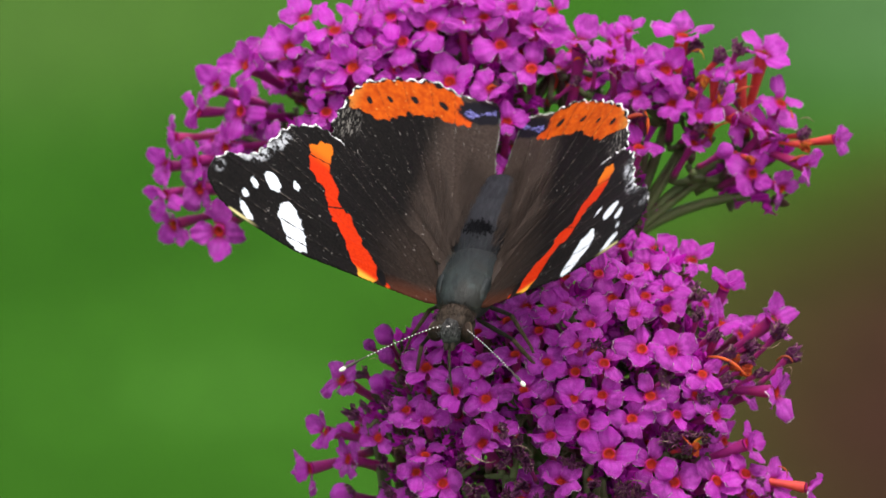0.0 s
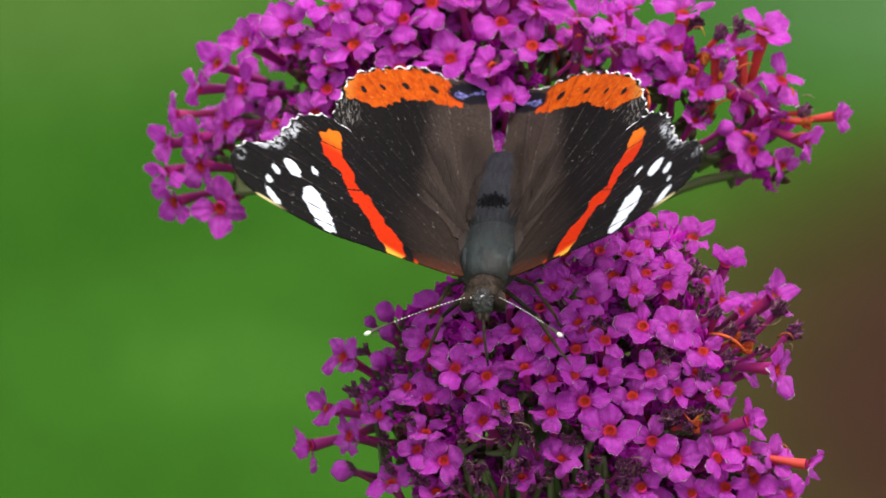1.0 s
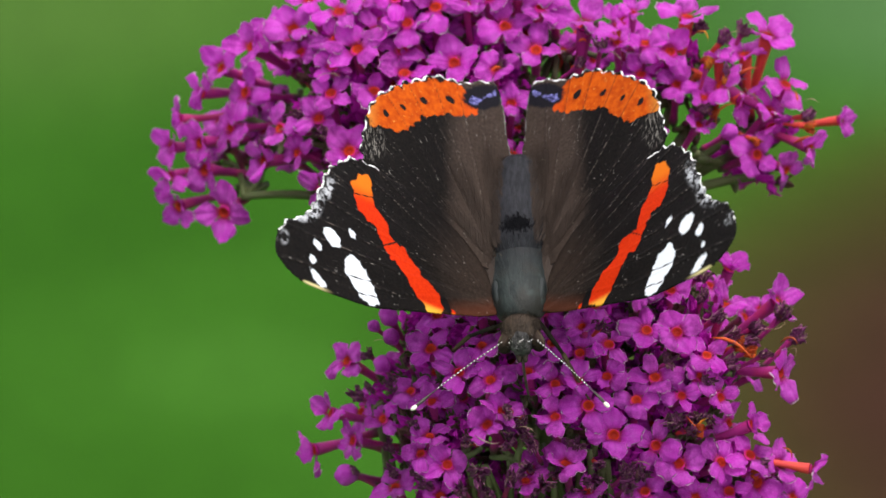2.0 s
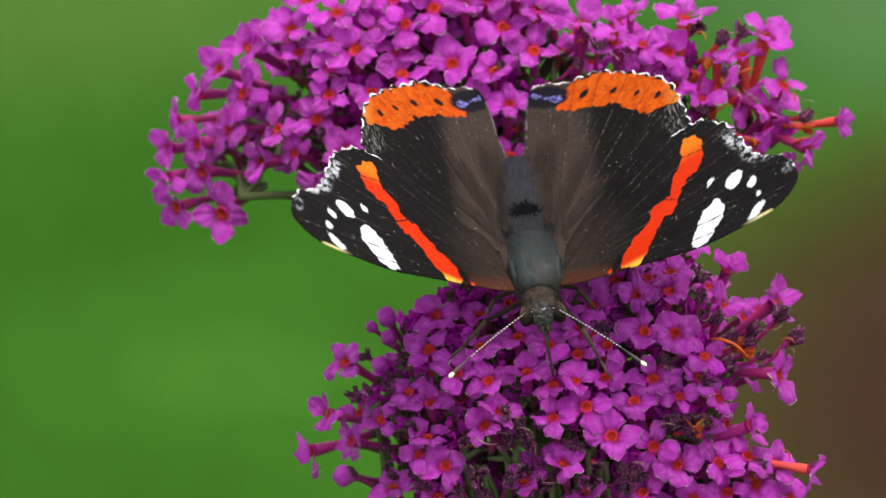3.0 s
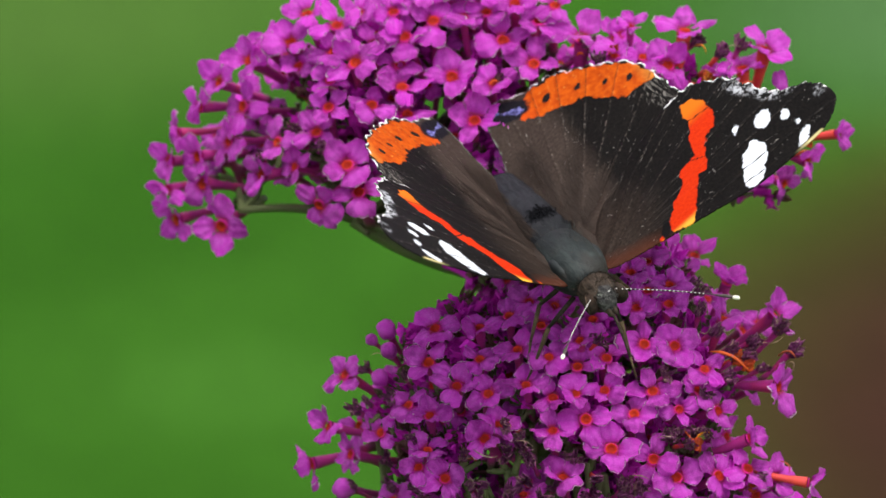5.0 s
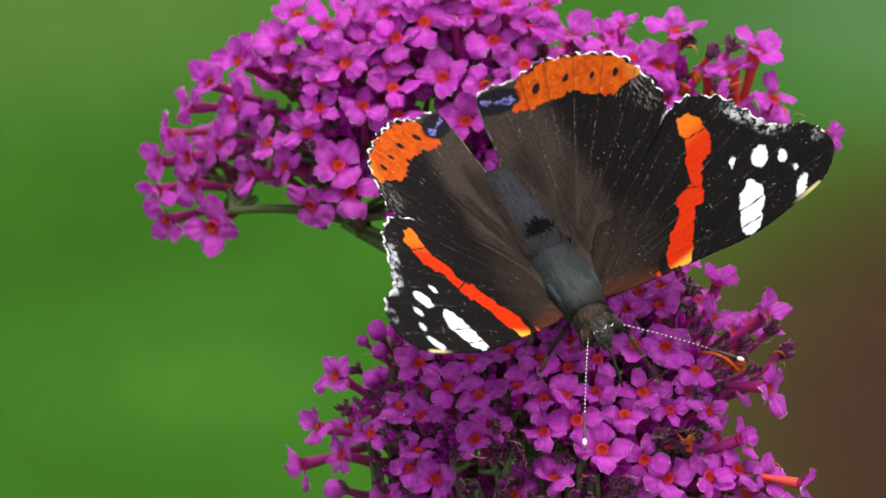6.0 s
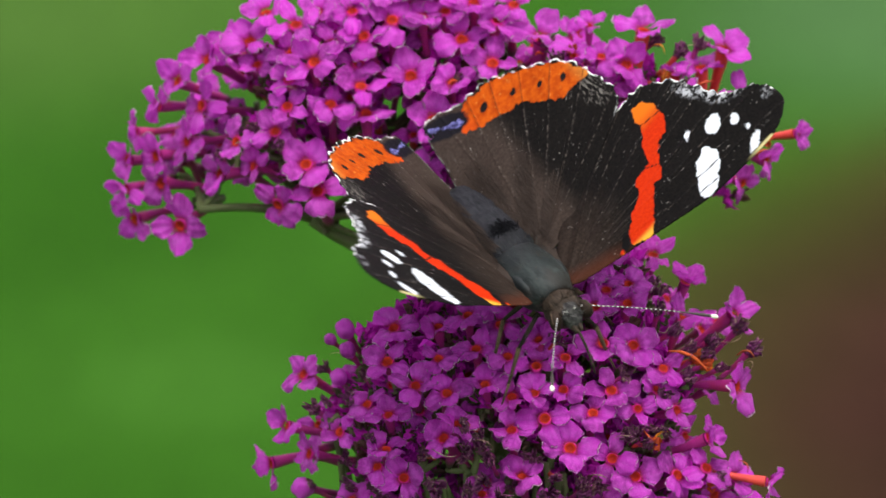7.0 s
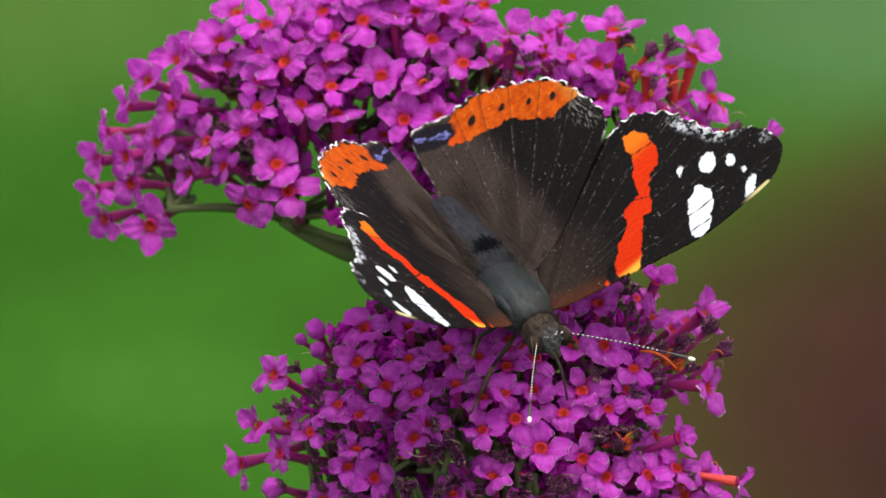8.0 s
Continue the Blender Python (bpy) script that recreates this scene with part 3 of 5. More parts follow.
up_right = [
    (32.7, 21.6, 2.41, 90, 70, 10), (33.1, 18.8, 3.35, 150, 68, 5), (35.8, 22.3, 3.22, 95, 64, 40), (38.4, 24.5, 3.49, 80, 58, 30),
    (40.5, 18.8, 3.62, 65, 50, 20), (35.1, 17.2, 3.35, 330, 62, 70), (46.8, 14.7, 2.48, 8, 66, 20), (43.2, 11.6, 3.02, 335, 62, 30),
    (37.1, 10.6, 3.49, 20, 25, 60), (40.5, 8.9, 2.82, 330, 45, 10), (38.6, 15.6, 3.02, 50, 55, 30), (38.7, 14.3, 3.02, 300, 62, 50),
    (23.7, 13.5, 3.02, 80, 45, 10), (30.9, 17.2, 2.82, 80, 50, 30), (30.2, 14.1, 2.55, 60, 45, 10),
]
low_left = [
    (-11.2, -13.9, 3.22, 150, 50, 25), (-13.1, -20, 2.75, 165, 68, 60), (-15, -24.3, 3.02, 192, 66, 30), (-10.5, -23.3, 2.61, 170, 56, 10),
    (-7, -20.8, 3.02, 150, 42, 45), (-1.3, -18.8, 2.82, 100, 33, 10), (-3.8, -17.5, 2.68, 120, 36, 50), (-1.4, -12.5, 3.49, 110, 33, 60),
    (-0.6, -8.5, 3.35, 120, 40, 30), (1.9, -15.3, 3.02, 100, 28, 70), (-2.6, -24.9, 2.82, 120, 33, 0), (0.5, -26.2, 3.08, 90, 22, 20),
    (-1.6, -22.9, 2.68, 90, 40, 40), (5.3, -21.5, 3.22, 130, 33, 50), (5.6, -16.2, 3.08, 90, 28, 35), (6.8, -19.9, 2.82, 80, 45, 10),
]
low_mid = [
    (4.6, -8.4, 3.02, 100, 40, 20), (4.6, -12.1, 2.82, 92, 36, 60), (10.1, -15.2, 2.88, 100, 38, 10), (13.3, -16.7, 3.08, 90, 33, 30),
    (13.3, -20.6, 3.08, 100, 42, 10), (17.2, -19.2, 3.49, 90, 22, 10), (16.2, -13, 3.08, 90, 33, 80), (16, -16.2, 2.68, 90, 38, 20),
    (19.4, -15.8, 3.02, 90, 28, 55), (22.9, -18.6, 3.22, 90, 35, 80), (20.2, -22.7, 3.69, 90, 16, 85), (25.2, -23.9, 3.22, 90, 14, 62),
    (27.9, -26.1, 3.49, 85, 28, 10), (32.8, -25.9, 3.35, 40, 36, 60), (14.5, -26.2, 3.08, 100, 48, 30), (9.1, -11, 3.02, 100, 40, 70),
]
low_right = [
    (36.3, -25.1, 3.35, 60, 42, 30), (39.6, -26.2, 3.02, 50, 48, 10), (37.1, -28.2, 3.62, 340, 38, 50), 
    (36.4, -21.5, 2.88, 25, 62, 10), (39.7, -15.2, 3.28, 0, 55, 20), (39.3, -7, 3.22, 40, 66, 20), (33.8, -3.2, 2.68, 70, 68, 40),
    (33.4, -7.4, 2.75, 70, 56, 10), (23.2, -6, 2.88, 90, 35, 10), (27, -5.6, 3.22, 85, 42, 5), (24.1, -10.3, 3.22, 90, 27, 85),
    (27.7, -10.5, 3.28, 88, 22, 25), (28.2, -18, 2.61, 60, 22, 0), (31.2, -13.3, 3.02, 70, 40, 40), (30.4, -15.8, 2.82, 60, 42, 10),
]
low_top = [
    (32.7, -18.2, 3.08, 20, 42, 30), (25.1, -15.9, 3.35, 90, 33, 10), (19.6, -12, 3.22, 80, 38, 40), (18, -7.4, 2.88, 90, 38, 10),
    (16.5, -9.9, 2.75, 100, 40, 60), (12.8, -11.9, 3.02, 90, 38, 30), (33.9, -29.4, 3.35, 80, 30, 20), (25.7, 1.4, 3.02, 100, 50, 30),
    (30, 0.1, 2.82, 80, 52, 10), (27.1, -3.3, 2.75, 90, 38, 60), (21.8, 1.9, 2.41, 110, 50, 20), (19, -1.4, 3.02, 100, 42, 10),
    (22.5, -1.9, 3.02, 90, 42, 50), (15.1, -5.3, 2.95, 95, 42, 20), (23.9, -29.4, 3.08, 90, 30, 40), (29.9, -30.1, 3.08, 85, 30, 10),
]
low_base = [
    (-5.6, -28.9, 2.95, 120, 45, 20), (-0.3, -30, 3.08, 100, 38, 50), (17.2, -29.4, 2.68, 90, 40, 10), (9.8, -28.2, 2.68, 95, 42, 30),
    (37.6, -31.1, 3.35, 60, 35, 10), (41.3, -30.1, 3.08, 30, 45, 40), (26.5, -32.4, 3.22, 90, 30, 20), (32.6, -32.8, 3.22, 85, 30, 60),
]
low_under = [
    (8.1, -7, 3.02, 100, 40, 20),
    (11.9, -8.1, 2.95, 95, 38, 60),
    (13.5, -5.8, 2.88, 95, 42, 10),
    (20.6, -4.3, 2.95, 92, 40, 30),
    (24.5, -4, 2.82, 90, 42, 70),
    (15.1, -1.9, 2.82, 95, 45, 20),
    (28.9, -1.9, 2.82, 85, 45, 40),
    (24.5, -0.6, 2.82, 95, 48, 10),
    (10.5, -5.3, 2.82, 100, 42, 60),
]
behind = [
    (8.2, 10.5, 2.7), (10.1, 8.1, 2.7), (6.4, 6.1, 2.5), (13.8, 11.5, 2.7), (17.2, 7.4, 2.7), (20.5, 10.1, 2.5),
    (3.1, 10.1, 2.7), (-0.3, 6.1, 2.5), (11.8, 2.7, 2.4), (15.8, 1.4, 2.4), (5.1, 0.7, 2.4), (21.2, 4.1, 2.5),
    (-2.9, 11.5, 2.7), (7.8, -2.6, 2.5),
]
withered_rows_a = [
    (10.1, -23, 2), (4.1, -27.6, 2.3), (23.3, -27.4, 2.1), (29.4, -20.7, 2), (30.9, -20.6, 1.7), (35.7, -11.8, 2, 10, 55),
    (39.8, -8.8, 1.9, 40, 55), (41.2, -11.4, 1.9, 40, 65), (18.7, 23.5, 1.7), (6.8, 20.9, 1.6), (15.9, 21.2, 1.6), (17.3, 25.1, 2),
    (32, -9, 1.7), (30.6, -6.6, 1.7), (29.9, -4, 1.9), (18.5, -10, 1.3), (33.9, -11.3, 1.9, 20, 50), (-10.3, -27.4, 1.7),
    (-9.7, -18.2, 1.6, 150, 60), (-3.3, -21.4, 1.7), (-5.6, -27.4, 1.7), (8.1, -23.4, 1.9),
]
withered_rows_b = [
    (7.8, -28.1, 2), (-1.6, -28.8, 1.7), (27.6, -21, 1.7), (28.9, -22.1, 1.7), (23.2, 17, 1.9), (30, 25.5, 1.6),
    (32.9, 23.9, 1.7), (35.3, 24.9, 1.6, 60, 60), (33.9, 19.5, 1.7), (30.6, 15.8, 1.7), (42.6, 15.1, 1.6, 350, 60), (-14, 13.1, 1.5),
    (-17, 15.1, 1.3), (-21, 11.8, 1.3), (37.3, -26.1, 1.6), (11.8, -28.6, 2.1), (15.1, -30.2, 2), (17.7, -28.2, 1.9),
    (21.9, -28.9, 2.1), (5.6, -29.8, 1.9), (9.8, -26.4, 1.9), (18.5, -26.1, 1.7),
]
withered_rows_c = [
    (2.4, -29.4, 1.7), (13.5, -27.4, 1.7), (-2.6, -27.4, 1.6), (7.8, -19.7, 1.6), (9.5, -21.4, 1.5), (-8.3, -17.4, 1.3, 150, 50),
    (-5.6, -16.7, 1.3), (-4.3, -14, 1.2), (-6.3, -24.1, 1.6), (3.1, -23.4, 1.5), (21.5, -27.4, 1.5), (26.5, -21.4, 1.6),
    (31.2, -16.7, 1.5), (26.5, -14, 1.3), (33.9, -14.3, 1.5, 20, 45), (36.6, -10, 1.6, 20, 50), (37.6, -13.3, 1.5, 20, 60), (-8.6, -13.3, 1.2, 150, 60),
    (10.8, -24.1, 1.6), (15.8, -24.1, 1.5),
]
dried_rows = [
    (31.2, 20.8, 1.4, 70, 55), (33.6, 18.8, 1.3, 50, 55), (36.6, 12.5, 1.3, 320, 50), (32, 15.1, 1.4), (34.5, -12.3, 1.4, 30, 60),
    (29.6, 19.4, 1.3), (42.9, 14, 1.4, 340, 60), (20.2, 24.5, 1.2), (35.7, -12.9, 1.5, 10, 60), (29.8, -21.9, 1.4), (36.6, -27.1, 1.3),
]
bud_rows = [
    (-6.2, -8.9, 2.3, 130, 35), (-8.0, -9.9, 1.4, 150, 40), (-7.0, -14.5, 2.0, 140, 30), (-11.0, -27.4, 2.5, 190, 40), (-5.9, -11.3, 1.9, 140, 40), (33.6, 13.1, 1.9, 20, 40),
]


placed = []


def plant(rows, low):
    """Florets of one stretch of the flower head: place, radius, lean of the face (compass and tilt) and turn of the lobes."""
    for x, y, size, *way in rows:
        z = (low_depth(x, y) if low else high_depth(x, y)) + rng.uniform(-0.8, 0.8)
        az, tilt, spin = way or (90 + rng.uniform(-30, 30), rng.uniform(25, 40), rng.uniform(0, 90))
        aside = tilt > 50
        tilt *= 0.86 if aside and x < -15 and y > 2 else 1.0
        floret(x, y, z, leaning(az, tilt), size * (1.12 if aside else 1.0) * (0.97 if low else 1.07 if x < 24 else 0.94), spin, cup=10 if aside else 0, old=aside and x > 27 and rng.random() < 0.5)
        placed.append((x, y, z, low, tilt > 40))


for rows in (low_left, low_mid, low_right, low_top, low_under, low_base):
    plant(rows, True)
for rows in (up_left, up_left2, up_mid, up_top, up_right, behind):
    plant(rows, False)

floret(43.4, -26.6, -6.0, leaning(-10, 78), 2.7, 30, cup=28, old=True)  # a lone one on a long red tube

# a second, deeper layer that fills the head
for x, y, z, low, side in list(placed):
    cx, cy = (13, -19) if low else (4, 12)
    if not low and (y < 9 and x < -6 or x > 24) or low and y < -23 and rng.random() < 0.6:
        continue
    for _ in range(1 if low and y < -8 else 2):
        pull = rng.uniform(0.06, 0.22)
        dx, dy = rng.uniform(-2.5, 2.5), rng.uniform(-2.5, 2.5)
        px, py = x + (cx - x) * pull + (0 if side else dx), y + (cy - y) * pull + (0 if side else dy)
        floret(px, py, z - (rng.uniform(4.0, 8.0) if low else rng.uniform(6.0, 10.0)), outward(px, py, low), rng.uniform(2.3, 2.9), old=rng.random() < 0.15)


def spent_layer(count_low, count_high):
    """Husks, shrivelled lobes and tubes packed behind the open florets, joined: nobody could count them."""
    lobes = [(np.array([v.co for v in me.vertices]), [tuple(p.vertices) for p in me.polygons]) for me in CRUMPLED]
    pipes = [(np.array([v.co for v in me.vertices]), [tuple(p.vertices) for p in me.polygons]) for me in TUBES[:3]]
    verts, faces = [], []

    def add(shape, m):
        co, fs = shape
        m = np.array(m)
        base = len(verts)
        verts.extend(map(tuple, co @ m[:3, :3].T + m[:3, 3]))
        faces.extend(tuple(base + i for i in f) for f in fs)

    for low, count in ((True, count_low), (False, count_high)):
        seeds = [p for p in placed if p[3] == low and not p[4] and (low or p[0] > -6 or p[1] > 9)]
        if low:
            seeds += [(x, -28.5, -4, True, False) for x in (0, 3, 6, 9, 12, 15, 18, 21, 24, 27, 30)]
        for _ in range(count):
            x, y, z, *_ = rng.choice(seeds)
            x, y = x + rng.uniform(-3.2, 3.2), y + rng.uniform(-3.2, 3.2)
            way = (outward(x, y, low) + Vector((rng.uniform(-0.6, 0.6), rng.uniform(-0.6, 0.6), 0))).normalized()
            m = stand(x, y, z - rng.uniform(3.5, 11), way, rng.uniform(1.5, 2.6), rng.uniform(0, 360))
            add(rng.choice(pipes), m)
            for i in range(rng.choice((2, 3, 4))):
                add(rng.choice(lobes), m @ pose(0, 0, 0, 0, -rng.uniform(0, 70), 90 * i + rng.uniform(-30, 30)))
    ob = part("husk_mass", mesh_from("husk_mass", verts, faces, SPENT), panicle, label="spent florets and husks with bounced light in their colour")
    tagged(ob, kind="stuff")


spent_layer(640, 340)

for rows in (withered_rows_a, withered_rows_b, withered_rows_c):
    for x, y, size, *way in rows:
        low = y < 2
        z = (low_depth(x, y) if low else high_depth(x, y)) + rng.uniform(-0.6, 1.2)
        withered_floret(x, y, z, aimed(*way) if way else outward(x, y, low), size)

for x, y, size, *way in dried_rows:
    low = y < 2
    z = (low_depth(x, y) if low else high_depth(x, y)) + rng.uniform(0.2, 1.2)
    withered_floret(x, y, z, aimed(*way) if way else outward(x, y, low), size, DRIED)

for x, y, size, *way in bud_rows:
    z = low_depth(x, y)
    ob = part("bud", BUD, panicle, stand(x, y, z, aimed(*way), size, rng.uniform(0, 90)), "closed magenta bud")
    part("tube", rng.choice(TUBES), ob)


# shrivelled lobes: three places along each, and the half width, in millimetres
ember_curls = [
    ((32, -11.1), (34.6, -10.9), (36.6, -13.5), 0.34),
    ((40.1, -11.6), (41.4, -10.3), (42.1, -11.9), 0.26),
    ((32.4, 14.3), (32, 16.4), (34.7, 16.8), 0.24),
    ((33.4, 19.5), (33.9, 20.7), (35, 20.3), 0.36),
    ((34.7, 19.5), (35.7, 21), (37.3, 21), 0.34),
    ((41.6, 12), (43, 12.9), (44, 12.7), 0.4),
    ((41.8, 18.2), (42.1, 17.4), (42, 16.4), 0.24),
    ((30, 25.1), (31.2, 25.9), (31.5, 24.2), 0.16),
    ((5.6, 20.2), (6.2, 21.6), (7, 20.8), 0.26),
    ((40.3, -24.1), (41.6, -24.2), (41.3, -25.5), 0.16),
]
ember_curls_b = [
    ((29.9, -21.9), (31.2, -20), (32, -20.8), 0.24),
    ((28.9, -20.4), (29.6, -21.5), (30.6, -21.9), 0.2),
    ((21.4, 16.7), (23.5, 18), (24.5, 17.4), 0.5),
    ((24.4, 18.2), (25.1, 16.8), (24.7, 15.3), 0.4),
    ((39.7, -8), (40.2, -9.2), (40.8, -8), 0.3),
    ((15.1, 21), (16, 21.5), (16.6, 20.8), 0.32),
    ((16.1, 24.1), (16.5, 24.6), (17, 24.1), 0.3),
]
pale_curls = [
    ((-23.1, 11.1), (-22.3, 12.3), (-21.7, 10.7)),
    ((-15, 20), (-13, 20.7), (-12.2, 19.8)),
    ((-9.5, 25.7), (-9, 24.5), (-8.3, 23.9)),
    ((-19.7, 13.3), (-18.9, 14.3), (-18.6, 12.9)),
    ((-17.2, 14.7), (-16.4, 15.2), (-15.7, 14.7)),
    ((-20, 12.4), (-19, 12), (-18.4, 12.4)),
    ((17.2, 24.5), (18.9, 24.9), (19.3, 23.1)),
    ((19.3, 23.1), (20.5, 22.9), (21.2, 21.8)),
    ((35.8, 18.6), (36.6, 17.5), (37.6, 17.6)),
    ((3.8, -22.7), (5.8, -24.1), (6.8, -23.4)),
    ((6.4, -22.4), (7.4, -21.9), (8, -22.7)),
    ((8.4, -21.9), (10.1, -21.1), (11.1, -22.6)),
]
pale_curls_b = [
    ((3.4, -26.7), (5.1, -26.1), (5.5, -27.5)),
    ((13.5, -27.4), (14.5, -28.5), (15.3, -27.5)),
    ((22.4, -25.9), (23.9, -25.5), (24.7, -26.3)),
    ((27.6, -21.4), (26.5, -20.8), (25.5, -21.4)),
    ((37.9, -9.9), (39.7, -10.4), (40.6, -9.3)),
    ((41.3, -12.4), (42.1, -11.9), (41.8, -13.3)),
    ((-8.3, -11.5), (-7.2, -10.9), (-6.7, -11.7)),
    ((-4.6, -15.2), (-4, -14.5), (-3.5, -14.4)),
    ((33.9, 25.1), (34.9, 25.5), (35.8, 25)),
    ((42.9, 17.1), (43.7, 17.6), (44.6, 16.8)),
    ((30.6, -8.6), (31.6, -9.5), (32, -8)),
    ((31.2, -5.3), (32, -6.2), (31.4, -7.2)),
]


def curl(name, places, half, material, label):
    """A dried lobe rolled up along a bent line, thick in its middle."""
    low = places[0][1] < 2
    deep = max(low_depth(*p) if low else high_depth(*p) for p in places) + rng.uniform(1.0, 2.0)
    f = 1 - deep * MM / REACH
    line = bend(*[(x * f * MM, y * f * MM, (deep + lift) * MM) for (x, y), lift in zip(places, (-0.8, 0.6, -0.3))], 9)
    part(name, tube_mesh(name, line, [half * MM * k * rng.uniform(0.8, 1.15) for k in (0.5, 0.8, 1, 1.1, 1.1, 1, 0.8, 0.6, 0.3)], material, 7), panicle, label=label)


for *places, half in ember_curls + ember_curls_b:
    curl("dried_lobe", places, half * 0.55, EMBER, "rolled-up orange lobe")
for places in pale_curls + pale_curls_b:
    curl("dried_rim", places, rng.uniform(0.04, 0.08), STRAW, "dry cream petal rim")


def stems():
    """The main stem down to the ground, the side branches and the thin stalks of the florets."""
    def mm(*p):
        return Vector(p) * MM

    down = STAGE.inverted() @ Vector((0.03, 0.16, -0.02))
    node = mm(9, -2, -30)
    mid = mm(13, -24, -26)
    part("stem", tube_mesh("stem", [down, down.lerp(mm(15, -60, -30), 0.5), mm(15, -60, -30), mm(14, -40, -27), mid, mm(11, -12, -28), node],
                           [0.006, 0.005, 0.0021, 0.0018, 0.0015, 0.0013, 0.0012], STEM, 12), panicle)
    arms = [
        (node, mm(15, 1, -29), mm(22, 1.5, -28), 1.7), (mm(21, 0.8, -28), mm(28, 7.5, -28), mm(39, 8.5, -27), 0.85), (mm(21.5, 1.2, -28), mm(28, 8.5, -28), mm(36, 13.5, -27), 0.9),
        (mm(21.8, 1.5, -28), mm(28, 9.5, -28), mm(33, 19, -27), 0.9), (mm(21.4, 1.2, -28), mm(26, 8.5, -29), mm(28.5, 17.5, -27), 0.9), (mm(23, 3, -27.5), mm(27, 7.5, -27), mm(31, 15, -26), 0.6), (mm(24, 3.5, -27.5), mm(29, 7.5, -27), mm(33, 10.5, -26), 0.6), (mm(22, 2.5, -27.5), mm(25, 8.5, -27), mm(26, 14, -26), 0.6), (mm(32, 9, -28), mm(37, 12, -27), mm(41, 12.5, -27), 0.7),
        (node, mm(-2, -1, -32), mm(-11, 5, -31), 1.6),
        (mm(-11, 5, -31), mm(-17, 7, -30), mm(-25, 6, -29), 0.7), (mm(-8, 4, -31), mm(-14, 10, -31), mm(-20, 14, -30), 0.7),
        (node, mm(6, 10, -32), mm(4, 22, -31), 1.0), (mm(5, 12, -32), mm(12, 18, -31), mm(15, 26, -30), 0.7),
        (mm(6, 8, -32), mm(-4, 16, -32), mm(-10, 22, -30), 0.8), (mid, mm(2, -20, -20), mm(-8, -20, -17), 0.9),
        (mid, mm(24, -20, -20), mm(34, -17, -18), 0.9), (mid, mm(22, -12, -22), mm(30, -8, -18), 0.8),
        (mid, mm(4, -14, -22), mm(0, -10, -17), 0.8), (mm(14, -34, -26), mm(20, -28, -18), mm(24, -25, -12), 0.9),
        (mm(14, -34, -26), mm(6, -30, -18), mm(2, -27, -12), 0.9), (mm(14, -34, -26), mm(15, -28, -16), mm(16, -24, -10), 0.9),
        (mm(14, -36, -12), mm(14, -28, -9), mm(15.4, -22.5, -5), 0.55), (mm(17, -36, -12), mm(18.5, -28, -9), mm(18.2, -24, -5), 0.5),
        (mm(20.5, -36, -12), mm(19, -29, -9), mm(19.4, -24.5, -6), 0.45), (mm(12, -36, -12), mm(12, -29, -9), mm(11.2, -25, -6), 0.45),
        (mm(16, -36, -8), mm(16.2, -29, -5), mm(16.6, -23.5, -4), 0.6),
        (mm(18.4, -36, -7), mm(18.0, -30, -4), mm(17.4, -24.5, -3), 0.55), (mm(24.5, -36, -8), mm(24.2, -31, -5), mm(23.4, -27, -4), 0.55),
        (mm(20.0, -36, -6), mm(20.4, -31, -4), mm(19.6, -25.8, -4), 0.5), (mm(10.4, -36, -7), mm(9.6, -30, -4), mm(8.8, -25.8, -3), 0.5),
        (mm(13.2, -36, -6), mm(13.6, -31, -3), mm(13.0, -26.4, -3), 0.55), (mm(6.4, -36, -8), mm(6.0, -31, -5), mm(5.0, -26.5, -4), 0.5), (mm(22, -36, -9), mm(22.4, -30, -6), mm(21.6, -25.5, -5), 0.5),
        (mm(5, -36, -10), mm(4, -30, -7), mm(2.6, -25.6, -5), 0.5), (mm(8, -36, -10), mm(8.4, -30, -6), mm(7.8, -25.4, -5), 0.5),
    ]
    for p0, p1, p2, r in arms:
        part("branch", tube_mesh("branch", bend(p0, p1, p2), [r * MM * (1 - 0.05 * i) for i in range(8)], STEM, 8), panicle)
    ends = [p2 for _, _, p2, _ in arms] + [mid, node]
    me = [o for o in panicle.children if o.name.startswith(("floret", "withered", "bud"))]
    for ob in me:
        m = ob.matrix_basis
        root = m @ Vector((0, 0, -2.85))
        near = min(ends, key=lambda q: (q - root).length)
        if (near - root).length > 0.002:
            d = (m.to_3x3() @ Vector((0, 0, -1))).normalized()
            pts = bend(root, root + d * (near - root).length * 0.3, near, 6)
            part("stalk", tube_mesh("stalk", pts, [0.00045, 0.00042, 0.0004, 0.0004, 0.00045, 0.0005], STEM, 6), panicle)


stems()


# ---------------------------------------------------------------- butterfly
butterfly = new("butterfly")
tagged(butterfly, "dark butterfly with red bands and white spots feeding on magenta flowers", "butterfly")

FORE_EDGE = [
    (0, -2.6), (3.9, -4.5), (8.5, -6.0), (14.5, -7.8), (20, -9.3), (25, -9.6), (29.8, -9.5), (32.6, -8.2), (33.8, -6.6), (33.6, -4.4),
    (32.4, -2.1), (30.8, -1.1), (29.2, 0.2), (28.2, 1.6), (27.3, 3.6), (26.3, 6.0), (25.2, 8.1), (23.6, 9.6), (22, 11.0), (20.3, 11.4),
    (18.6, 11.2), (13, 9.8), (7, 7.6), (2.5, 4.2), (0, 0.6),
]
